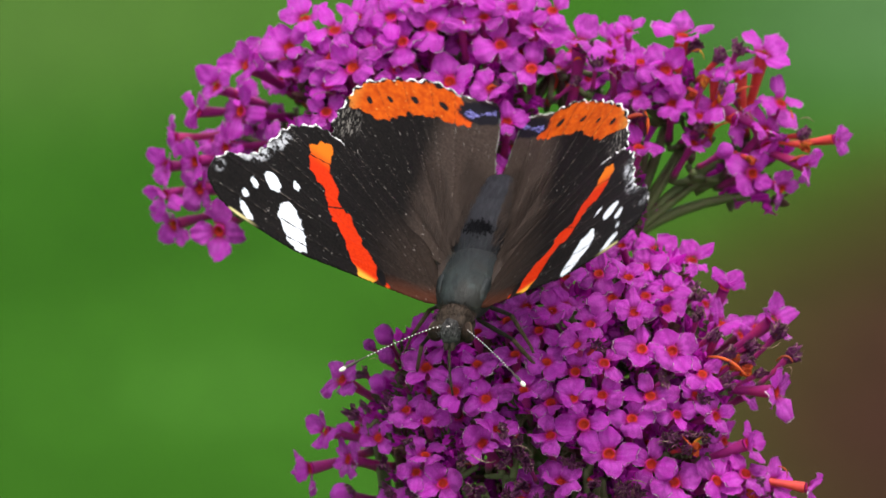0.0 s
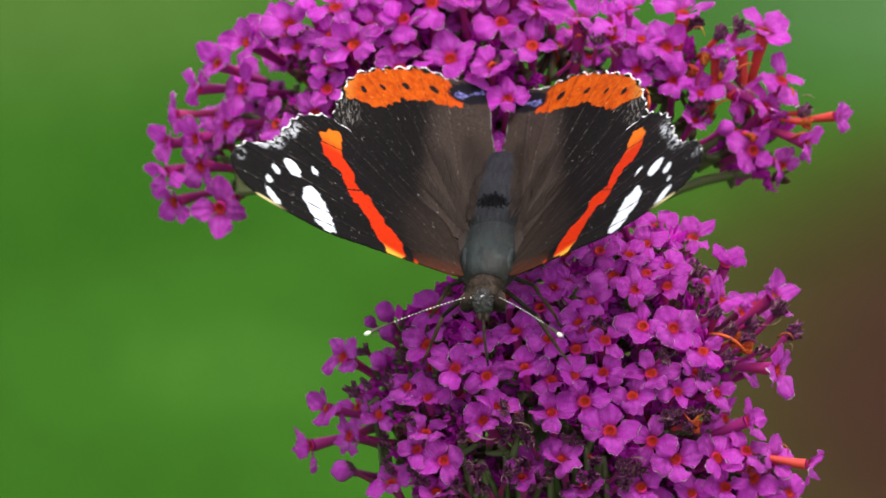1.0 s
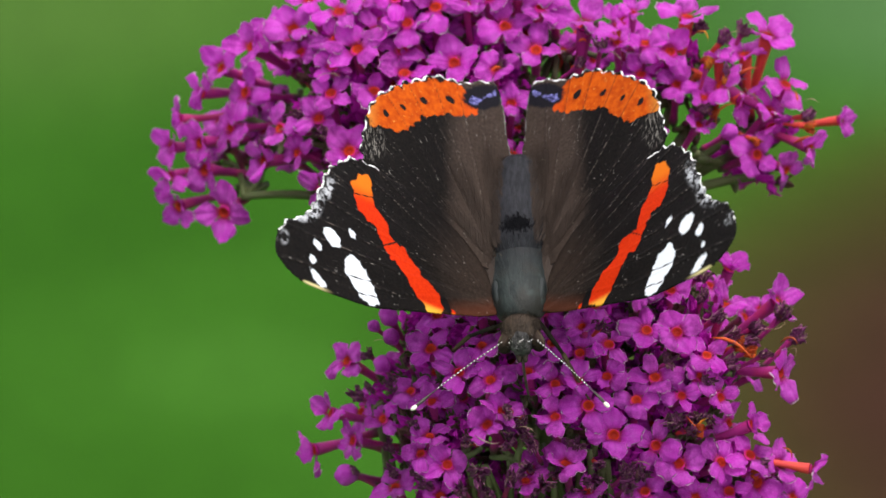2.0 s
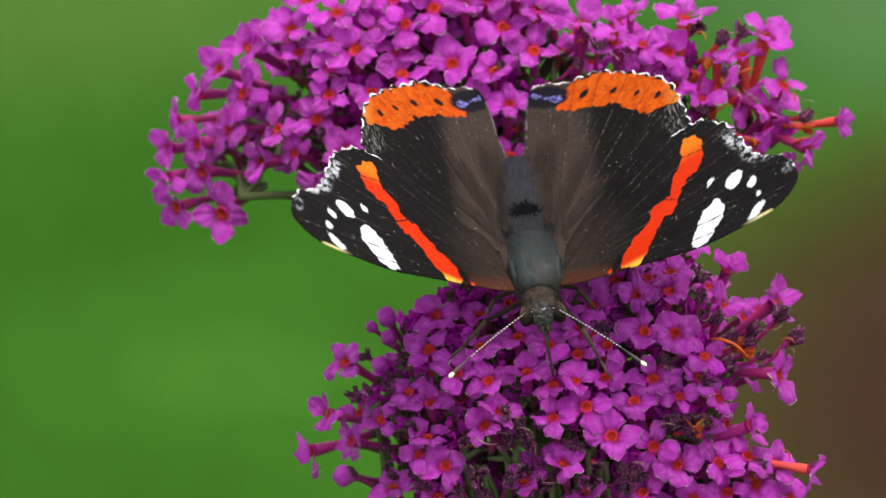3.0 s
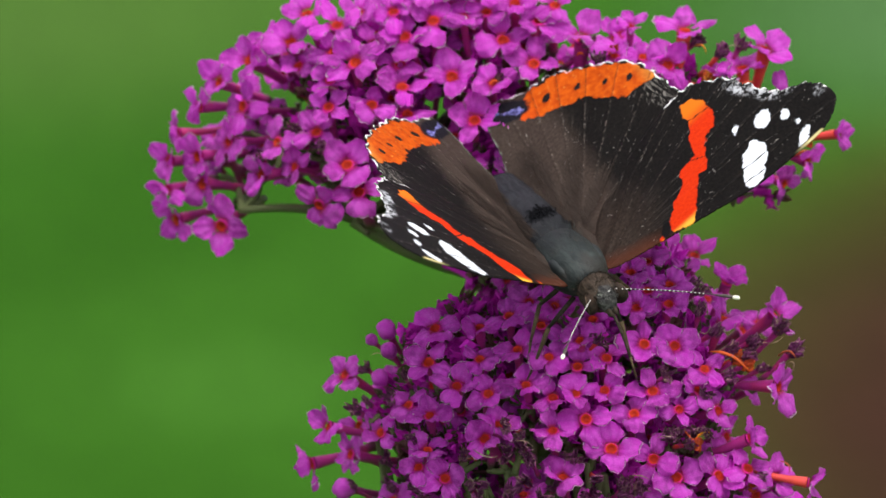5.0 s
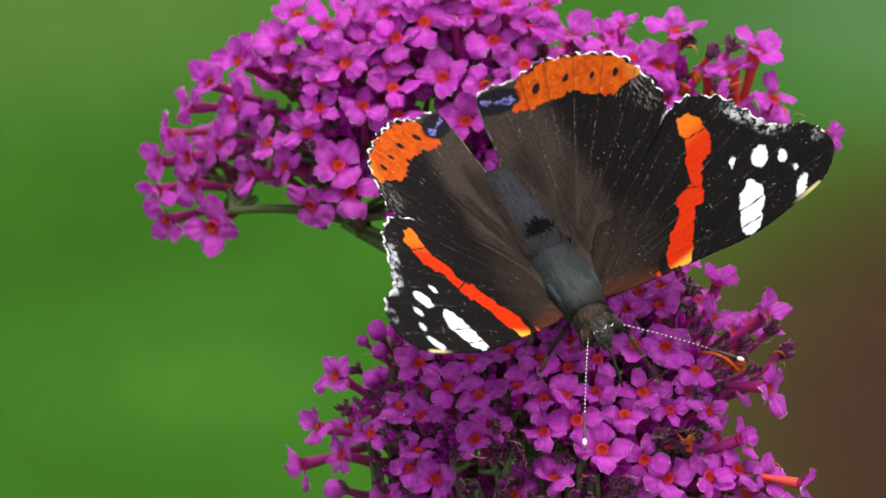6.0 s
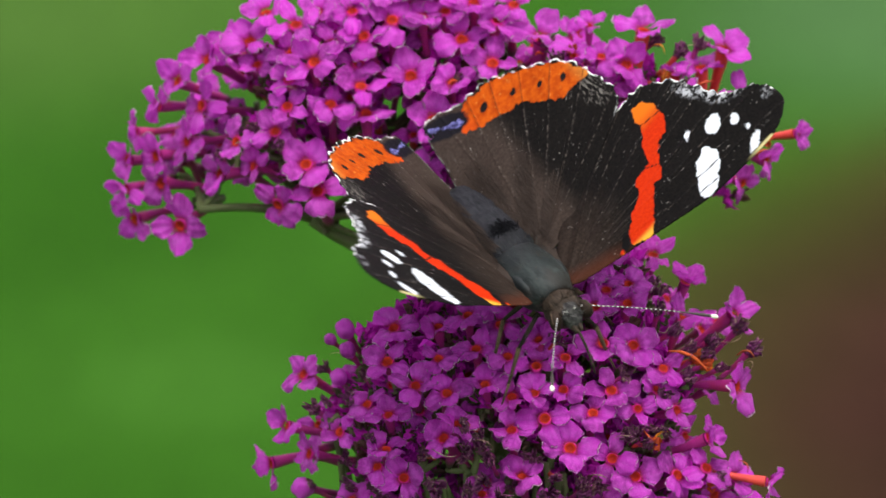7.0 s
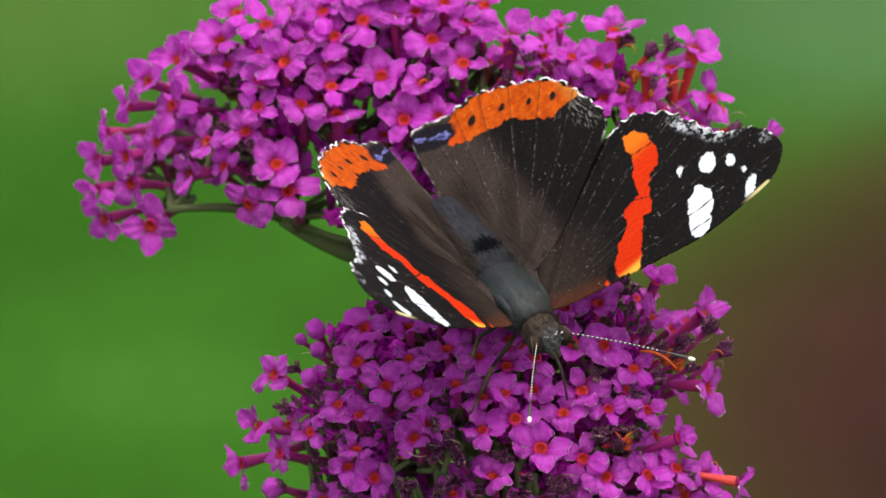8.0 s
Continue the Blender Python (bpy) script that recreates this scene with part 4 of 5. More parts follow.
HIND_EDGE = [
    (0.4, 0.4), (6, 1.0), (13, 4.2), (19, 7.2), (20.3, 9.4), (20.1, 11.6), (19.6, 14.2), (19.2, 16.2), (17.9, 18.6), (16.3, 20.0),
    (14.2, 22.0), (12.8, 22.8), (11, 24.0), (9.2, 24.9), (7.2, 25.2), (5.2, 25.5), (3.2, 26.6), (1.0, 27.4), (-0.1, 26.7), (-0.9, 23.6),
    (-1.3, 20), (-2.1, 16.5), (-2.5, 12.5), (-2.3, 8), (-1.2, 4),
]
RED_BAND = [
    (21.6, 7.4), (20.4, 9.3), (18.6, 9.1), (18.5, 6.4), (17.4, 4.2), (16.5, 1.7), (14.3, 0.9), (13.2, -0.6), (10.6, -2.9), (9.0, -4.2),
    (8.9, -5.8), (10.2, -6.6), (11.7, -6.8), (12.6, -5.4), (14.3, -3.5), (15.4, -2.0), (16.8, -1.3), (17.9, 0.5), (18.8, 2.2), (20.4, 3.0), (21.5, 4.4),
]
WHITE_BAR = [(22.7, -3.3), (21.7, -3.8), (20.7, -4.6), (20.1, -5.6), (19.6, -6.6), (19.2, -7.6), (19.2, -8.7), (20.2, -9.0), (21.6, -8.6), (22.5, -7.2), (23.4, -6.0), (23.7, -4.8), (23.4, -3.7)]
ORANGE_EDGE = [
    (19.3, 14.2), (18.9, 16.4), (17.5, 18.5), (16.1, 19.7), (13.2, 22.1), (10.3, 23.8), (7.6, 24.6), (5.5, 24.9), (4.4, 24.0), (3.4, 22.0),
    (4.8, 20.8), (6.8, 20.0), (9.3, 19.2), (11.6, 17.9), (12.3, 16.6), (13.8, 15.3), (14.9, 14.4), (16.2, 14.3), (17.7, 14.0),
]
BLUE_PATCH = [(4.6, 23.1), (4.0, 24.2), (2.4, 24.8), (0.9, 26.2), (0.2, 26.5), (0.1, 25.5), (1.6, 24.4), (2.9, 23.1), (3.8, 22.6)]


def veins_of(root, ends):
    return [[root, ((root[0] + x) / 2 + bx, (root[1] + y) / 2 + by), (x, y)] for x, y, bx, by in ends]


FORE_VEINS = veins_of((0.5, -1.5), [(33, -7, 0, -1.8), (32, -2.5, 0, -0.8), (29, 0.5, 0, -0.4), (27.3, 3.6, 0, -0.2), (25.4, 8, 0, 0), (22, 11, 0, 0.6), (18.4, 11.2, -0.4, 1.0)])
HIND_VEINS = veins_of((0.8, 1.5), [(20.2, 9.4, 0.8, 0), (19.4, 15, 0.6, 0), (17, 19.3, 0.4, 0.2), (13.6, 22.4, 0.3, 0.4), (10.0, 24.5, 0.2, 0.6), (6.4, 25.4, 0, 0.6), (2.6, 26.8, -0.1, 0)])


def wing_mesh(name, edge, side, hind):
    """A thin wing on a fine net, with the fields that its scales' colours follow. side: 1 or -1."""
    loop = smooth_loop(edge, 9)
    mid = loop.mean(0)
    for k, p in enumerate(loop):  # worn, scalloped outer margin
        if (p[1] > 8 and p[0] > 0.5) if hind else (p[1] > -4 and p[0] > 17):
            d = (p - mid) / np.linalg.norm(p - mid)
            loop[k] = p + d * (0.20 * math.sin(k * 0.70) + 0.22 * noise.noise((k * 0.45, 3.0 * hind, side * 5.0)))
    step = 0.28
    lo, hi = loop.min(0) - step, loop.max(0) + step
    nx, ny = int((hi[0] - lo[0]) / step) + 2, int((hi[1] - lo[1]) / step) + 2
    gx, gy = np.meshgrid(lo[0] + step * np.arange(nx), lo[1] + step * np.arange(ny))
    q = np.stack([gx.ravel(), gy.ravel()], 1)
    d, near = signed(loop, q)
    centre = q + step / 2
    dc, _ = signed(loop, centre)
    cells = []
    for i in range(ny - 1):
        for j in range(nx - 1):
            if dc[i * nx + j] > 0:
                a = i * nx + j
                cells.append((a, a + 1, a + nx + 1, a + nx))
    used = sorted({v for c in cells for v in c})
    index = {v: n for n, v in enumerate(used)}
    q, d, near = q[used], d[used], near[used]
    snap = d < step * 0.45
    q[snap] = near[snap]
    d = np.where(snap, 0.0, d)
    root = np.array((0.5, 0.0))
    far = np.sqrt(((q - root) ** 2).sum(1))
    if hind:
        vein = line_distance(q, HIND_VEINS)
        z = 0.0012 * (q[:, 1] - 10) * (q[:, 1] - 10) * -0.6 + 0.10 * np.cos(np.arctan2(q[:, 1], q[:, 0] + 2) * 16)
        inner = np.clip(1.55 - np.abs(q[:, 0] - 1.0) / 6.0, 0, 1)
        at = dict(
            band=signed(ragged(ORANGE_EDGE, 12, 0.60, 1.0, side), q)[0], blue=signed(smooth_loop(BLUE_PATCH, 5), q)[0] - 0.28,
            anal=spots(q, [(2.0, 24.7, 3.7, 1.65, 150)]),
            dots=spots(q, [(16.8, 16.3, 0.50, 0.38, 45), (14.2, 18.2, 0.50, 0.38, 30), (11.1, 20.5, 0.56, 0.42, 20), (7.3, 22.1, 0.75, 0.48, 20)]),
            along=q[:, 0], corner=np.clip(spots(q, [(18.4, 11.4, 3.0, 1.9, 100)]) * 1.2, 0, 1),
        )
        outer = np.clip((q[:, 1] - 6.5) / 2, 0, 1) * np.clip((q[:, 0] + 0.4) / 0.8, 0.25, 1)
    else:
        vein = line_distance(q, FORE_VEINS)
        z = -0.0016 * (q[:, 1] + 1) ** 2 + 0.0012 * (q[:, 0] - 16) ** 2 * -0.6 + 0.08 * np.cos(np.arctan2(q[:, 1] + 3, q[:, 0] + 2) * 20)
        inner = np.clip(1.05 - far / 15.0, 0, 1)
        white = np.maximum(signed(ragged(WHITE_BAR, 8, 0.35, 1.5, 7 + side), q)[0], spots(q, [
            (22.3, 0.0, 0.72, 0.42, 55), (25.5, -1.8, 1.35, 1.10, 60), (27.8, -3.7, 0.72, 0.58, 50), (28.55, -5.8, 0.5, 0.44, 60), (27.9, -8.2, 1.3, 0.6, 40)]))
        at = dict(band=signed(ragged(RED_BAND, 10, 0.50, 0.75, 3 + side), q)[0] - 0.06, white=white, along=q[:, 1], span=q[:, 0], notch=spots(q, [(8.5, -4.6, 1.25, 0.62, 55)]))
        at["band"] = np.maximum(at["band"], spots(q, [(7.5, -5.3, 0.5, 0.36, 30)]))
        costa = line_distance(q, [[(0, -2.6), (3.9, -4.5), (8.5, -6.0), (14.5, -7.8), (20, -9.3), (25, -9.6), (29.8, -9.5)]])
        at["costa"] = costa
        at["cut"] = line_distance(q, [[(15.2, 1.6), (18.7, -0.5)], [(24.2, -6.2), (19.2, -5.7)], [(23.4, -8.3), (18.6, -7.5)], [(17.5, 6.8), (22.2, 5.8)]])
        at["submargin"] = np.clip(spots(q, [(27.7, 1.6, 3.0, 1.1, 118), (25.6, 5.0, 2.6, 0.9, 115), (29.6, -0.6, 1.6, 0.7, 150), (32.6, -4.4, 1.2, 0.7, 100)]) * 2.5, 0, 1)
        outer = ((q[:, 1] > -5.2) & (q[:, 0] > 17)).astype(float)
    verts = np.stack([q[:, 0] * side, q[:, 1], z], 1) * MM
    faces = [[index[v] for v in c] for c in cells]
    if side < 0:
        faces = [f[::-1] for f in faces]
    me = mesh_from(name, verts, faces, HIND if hind else FORE, inner=inner, vein=vein, fan=np.arctan2(q[:, 1] + 1.5, q[:, 0] + 3.0), far=far, fringe=d, outer=outer, **at)
    return me


def wing(name, edge, side, hind):
    ob = part(name, wing_mesh(name, edge, side, hind), butterfly)
    sol = ob.modifiers.new("thickness", "SOLIDIFY")
    sol.thickness, sol.offset = 0.09 * MM, -1
    tagged(ob, "black hindwing with an orange scalloped edge and dark dots" if hind else "black forewing with a red band and white spots")
    return ob


left_hind, right_hind = wing("hindwing", HIND_EDGE, -1, True), wing("hindwing", HIND_EDGE, 1, True)
left_fore, right_fore = wing("forewing", FORE_EDGE, -1, False), wing("forewing", FORE_EDGE, 1, False)


def hair_mesh(name, rows, material, seed, flat=0.0):
    """Many fine tapering hairs. rows: callables that give a root, a way and a length."""
    rnd = random.Random(seed)
    verts, faces = [], []
    for maker, count in rows:
        for _ in range(count):
            p, d, length, width = maker(rnd)
            d = d.normalized()
            over = Vector((rnd.uniform(-1, 1), rnd.uniform(-1, 1), rnd.uniform(-1, 1))) * (1 - flat) + Vector((0, 0, flat))
            s = d.cross(over).normalized() * width
            b = len(verts)
            sag = Vector((0, 0, -0.10 * length))
            for k, w in ((0, 1.0), (0.5, 0.8)):
                c = p + d * length * k + sag * k * k
                verts += [c - s * w, c + s * w]
            verts.append(p + d * length + sag)
            faces += [(b, b + 1, b + 3, b + 2), (b + 2, b + 3, b + 4)]
    return mesh_from(name, [v * MM for v in verts], faces, material)


def wing_hair(side):
    """Long hairs that lie on the inner hindwing, fanned out from the body."""
    def one(rnd):
        f = rnd.random() ** 1.3
        a = radians(93 - 55 * f + rnd.uniform(-4, 4))
        r = rnd.uniform(2.0, 11.5 if f < 0.6 else 7)
        p = Vector(((1.0 + r * math.cos(a)) * side, 1.0 + r * math.sin(a), 0.08))
        d = Vector((math.cos(a + rnd.uniform(-0.08, 0.08)) * side, math.sin(a), rnd.uniform(0.0, 0.03)))
        return p, d, rnd.uniform(2.5, 7.5), rnd.uniform(0.015, 0.038)
    return one


def edge_hair(side):
    """Shorter hairs along the inner margin that lap over the abdomen."""
    def one(rnd):
        p = Vector((rnd.uniform(-2.2, 2.5) * side, rnd.uniform(0.5, 15.5), 0.10))
        d = Vector((rnd.uniform(-0.22, 0.10) * side, 1, rnd.uniform(-0.02, 0.07)))
        return p, d, rnd.uniform(2.5, 5.5), rnd.uniform(0.015, 0.034)
    return one


part("hair", hair_mesh("hair", [(wing_hair(-1), 900), (edge_hair(-1), 520)], HAIR, 3, 0.85), left_hind, label="long brown hairs")
part("hair", hair_mesh("hair", [(wing_hair(1), 900), (edge_hair(1), 520)], HAIR, 4, 0.85), right_hind, label="long brown hairs")

thorax = part("thorax", blob_mesh("thorax", profile(-6.9, 9.5, 1.25, -1.2, 3.55, 2.9, 30, 2.4, -0.26), DOWN, 28, 0.012, 1), butterfly,
              label="grey-green furry thorax")


def abdomen_mesh():
    rows = []
    for i in range(40):
        s = i / 39
        r = min(1.0, 0.62 + 2.4 * s) * (1 - 0.46 * s ** 2.0)
        if s > 0.9:
            r *= max(1 - ((s - 0.9) / 0.1) ** 2, 0.02) ** 0.5
        ring = 1 + 0.02 * math.sin(s * 7 * 2 * math.pi)
        rows.append((2.4 + 15.6 * s, 0.7 - 1.2 * s * s, 3.6 * r * ring, 2.3 * r * ring))
    return blob_mesh("abdomen", rows, BELLYFUR, 24, 0.01, 2)


abdomen = part("abdomen", abdomen_mesh(), butterfly, label="slate-grey ringed abdomen")


def tuft_hair(rnd):
    r, w = abs(rnd.gauss(0, 0.55)), rnd.uniform(0, 6.28)
    a = radians(90 + 24 * r * math.cos(w))
    p = Vector((3.5 * math.cos(a), 6.0 + 0.9 * r * math.sin(w), 0.70 + 2.3 * math.sin(a)))
    return p, Vector((rnd.uniform(-0.6, 0.6), 1, rnd.uniform(0.05, 0.4))), rnd.uniform(0.2, 0.6), rnd.uniform(0.06, 0.11)


TUFT = Mat("black tuft").done((0.003, 0.003, 0.004), 0.85, Specular_IOR_Level=0.1)
part("dark_tuft", hair_mesh("dark_tuft", [(tuft_hair, 1300)], TUFT, 9, 0.5), abdomen, label="tuft of black hair")

head = part("head", blob_mesh("head", profile(-10.0, -5.3, 0.8, 1.1, 2.35, 2.15, 16, 2.4), HEADFUR, 22, 0.03, 7), butterfly, label="brown furry head")
FACE = fur_material("dark face scales", (0.014, 0.013, 0.013), (0.12, 0.112, 0.105))
part("face", blob_mesh("face", profile(-10.9, -8.0, 0.8, 1.9, 1.25, 1.5, 14), FACE, 20, 0.10, 8), head, label="dark scaly face")
for side in (-1, 1):
    part("eye", blob_mesh("eye", profile(-1.35, 1.35, 0, 0, 0.85, 1.25, 16), EYE, 22), head, pose(side * 1.85 * MM, -9.1 * MM, 1.1 * MM, 0, side * 12, side * 24))
    circle = [(side * 0.30 * MM, 1.22 * math.cos(k * math.pi / 10) * MM, 1.12 * math.sin(k * math.pi / 10) * MM) for k in range(21)]
    part("eye_rim", tube_mesh("eye_rim", circle, [(0.09 + 0.04 * math.sin(k * 2.7)) * MM for k in range(21)], RIM, 7, cap=False), head,
         pose(side * 1.85 * MM, -9.1 * MM, 1.1 * MM, 0, side * 12, side * 24), "tan fringe round the eye")
    part("palp", blob_mesh("palp", profile(-11.5, -9.4, 0.4, 1.0, 0.40, 0.5, 10), HEADFUR, 12, 0.10, 9), head, pose(side * 0.36 * MM, 0, 0))
    part("shoulder", blob_mesh("shoulder", profile(-2.2, 2.2, 0, 0, 0.75, 0.8, 12), DOWN, 14, 0.04, 13), thorax, pose(side * 2.45 * MM, -3.2 * MM, 1.95 * MM, 6, 0, side * -10),
         "grey-green shoulder scale")
    part("wing_base", blob_mesh("wing_base", profile(-4.0, 4.2, 0, -0.6, 1.5, 1.3, 14), HAIR, 16, 0.05, 15), thorax, pose(side * 3.0 * MM, 0.2 * MM, 0.9 * MM, 0, side * -35, side * -4),
         "brown furry wing base")


def thorax_hair(rnd):
    a = radians(rnd.uniform(10, 170))
    y = rnd.uniform(-6.2, 5.5)
    w = 2.9 * max(1 - ((y + 0.8) / 7.2) ** 2, 0.1) ** 0.5
    p = Vector((w * math.cos(a), y, 0.9 + w * 0.88 * math.sin(a)))
    d = Vector((math.cos(a) * 0.5, 0.9 + rnd.uniform(-0.3, 0.3), math.sin(a) * 0.35 + 0.1))
    return p, d, rnd.uniform(0.6, 1.7), rnd.uniform(0.010, 0.019)


def face_hair(rnd):
    a = radians(rnd.uniform(20, 160))
    p = Vector((1.15 * math.cos(a) + rnd.uniform(-0.3, 0.3), rnd.uniform(-10.7, -8.2), 1.25 + 1.35 * math.sin(a)))
    return p, Vector((rnd.uniform(-0.6, 0.6), rnd.uniform(-1, 0.2), rnd.uniform(0.2, 0.9))), rnd.uniform(0.3, 0.8), rnd.uniform(0.02, 0.045)


def bristle(rnd):
    """A stray pale hair that stands off the down."""
    p, d, length, width = thorax_hair(rnd)
    return p, d + Vector((rnd.uniform(-0.8, 0.8), rnd.uniform(-0.9, 0.3), 0.35)), rnd.uniform(0.5, 1.3), width * 1.3


def head_hair(rnd):
    a = radians(rnd.uniform(10, 170))
    y = rnd.uniform(-8.3, -5.4)
    w = 2.25 * max(1 - ((y + 7.6) / 3.0) ** 2, 0.1) ** 0.5
    p = Vector((w * math.cos(a), y, 0.8 + w * 0.9 * math.sin(a)))
    d = Vector((math.cos(a) * 0.6 + rnd.uniform(-0.3, 0.3), rnd.uniform(-1.0, 0.3), math.sin(a) + 0.2))
    return p, d, rnd.uniform(0.4, 1.0), rnd.uniform(0.02, 0.035)


def collar_hair(rnd):
    a = radians(rnd.uniform(5, 175))
    y = rnd.gauss(-5.9, 0.5)
    w = 3.0 * max(1 - ((y + 0.4) / 6.6) ** 2, 0.1) ** 0.5
    p = Vector((w * math.cos(a), y, 0.9 + w * 0.82 * math.sin(a)))
    return p, Vector((math.cos(a) * 0.5 + rnd.uniform(-0.3, 0.3), rnd.uniform(-0.9, 0.6), math.sin(a) * 0.6)), rnd.uniform(0.6, 1.5), rnd.uniform(0.012, 0.024)


part("collar", hair_mesh("collar", [(collar_hair, 700)], HEADFUR, 10), thorax, label="brown fringe of hair")
part("fur", hair_mesh("fur", [(thorax_hair, 700)], BODYFUR, 5), thorax)
part("bristles", hair_mesh("bristles", [(bristle, 36)], RIM, 21), thorax, label="stray pale hairs")


def abdomen_hair(rnd):
    side = rnd.choice((-1, 1))
    s = rnd.random()
    w = 3.5 * (1 - 0.46 * s ** 2.0)
    a = radians(rnd.uniform(-5, 55))
    p = Vector((side * w * math.cos(a) * 0.96, 3.2 + 13.2 * s, 0.7 - 1.2 * s * s + w * 0.72 * math.sin(a)))
    d = Vector((side * rnd.uniform(0.05, 0.5), 1, rnd.uniform(-0.12, 0.06)))
    return p, d, rnd.uniform(1.4, 3.6), rnd.uniform(0.02, 0.045)


part("fur", hair_mesh("fur", [(abdomen_hair, 1700)], HAIR, 8, 0.6), abdomen, label="brown side hairs")
FACEHAIR = fur_material("grey face scales", (0.03, 0.03, 0.032), (0.34, 0.32, 0.30))
def brow_speck(rnd):
    a = radians(rnd.uniform(35, 145))
    p = Vector((1.9 * math.cos(a), -9.1 - 0.9 * math.sin(a) + rnd.uniform(-0.2, 0.2), 1.3 + 1.75 * math.sin(a)))
    return p, Vector((rnd.uniform(-0.5, 0.5), -0.6, 0.7)), rnd.uniform(0.2, 0.4), rnd.uniform(0.06, 0.10)


part("brow", hair_mesh("brow", [(brow_speck, 16)], ANT_PALE, 21), head, label="pale specks over the face")
part("face_fur", hair_mesh("face_fur", [(face_hair, 320)], FACEHAIR, 12), head, label="grey face scales")
part("fur", hair_mesh("fur", [(head_hair, 900)], HEADFUR, 6), head)


ANTENNA_ROOT = (1.2, -8.6, 1.7)


def antenna(side, tip):
    """A dark antenna with pale rings and a club with a cream tip, built from its root outwards."""
    end = Vector(tip) * MM
    pull = end / 2 + Vector((side * 0.4, 0, 0.5)) * MM
    x, y, z = ANTENNA_ROOT
    ob = part("antenna", tube_mesh("antenna", bend((0, 0, 0), pull, end, 12), [0.00007] * 9 + [0.00009, 0.00022, 0.00016], ANT_DARK, 8), butterfly,
              pose(side * x * MM, y * MM, z * MM))
    ring_pts = bend((0, 0, 0), pull, end, 60)
    for i in range(5, 51, 2):
        a, b = ring_pts[i], ring_pts[i].lerp(ring_pts[i + 1], 0.65)
        part("ring", tube_mesh("ring", [a, b], [0.000074, 0.000074], ANT_PALE, 8), ob)
    d = (end - ring_pts[-3]).normalized()
    part("tip", tube_mesh("tip", [end - d * 0.5 * MM, end - d * 0.2 * MM, end + d * 0.2 * MM, end + d * 0.45 * MM], [0.00014, 0.00025, 0.00025, 0.00011], KNOB, 10), ob,
         label="cream antenna tip")
    return ob


left_antenna = antenna(-1, (-9.5, -12.4, 4.6))
right_antenna = antenna(1, (11.1, -11.6, 2.8))
part("proboscis", tube_mesh("proboscis", [v * MM for v in bend((0, -9.8, 0.6), (0, -12.6, 0.4), (0.4, -14.2, -4.4), 10)],
                            [0.00024, 0.00022, 0.0002, 0.00019, 0.00018, 0.00018, 0.00017, 0.00016, 0.00015, 0.00012], HEADFUR, 8), butterfly)


def leg(hip, knee, ankle, toe, place=None):
    """A jointed leg; where place is given the leg is built from its hip outwards along x."""
    h, k, a, t = (Vector(p) * MM for p in (hip, knee, ankle, toe))
    ob = part("leg", tube_mesh("leg", [h, h.lerp(k, 0.5), k], [0.00028, 0.0003, 0.00021], THIGH, 8), butterfly, place)
    part("shin", tube_mesh("shin", [k, k.lerp(a, 0.5), a], [0.00029, 0.00025, 0.00018], LEG, 8), ob)
    part("foot", tube_mesh("foot", [a, a.lerp(t, 0.5), t], [0.00018, 0.00014, 0.0001], LEG, 8), ob)
    return ob


FRONT = ((0, 0, 0), (4.6, 0, 1.3), (9.2, 0, 0.2), (12.0, 0, -0.2))
left_leg, right_leg = leg(*FRONT), leg(*FRONT)
for side in (-1, 1):
    leg((side * 2.0, -2.6, -1.0), (side * 5.0, -2.2, -3.0), (side * 7.4, -4.2, -6.0), (side * 8.4, -5.2, -8.2))


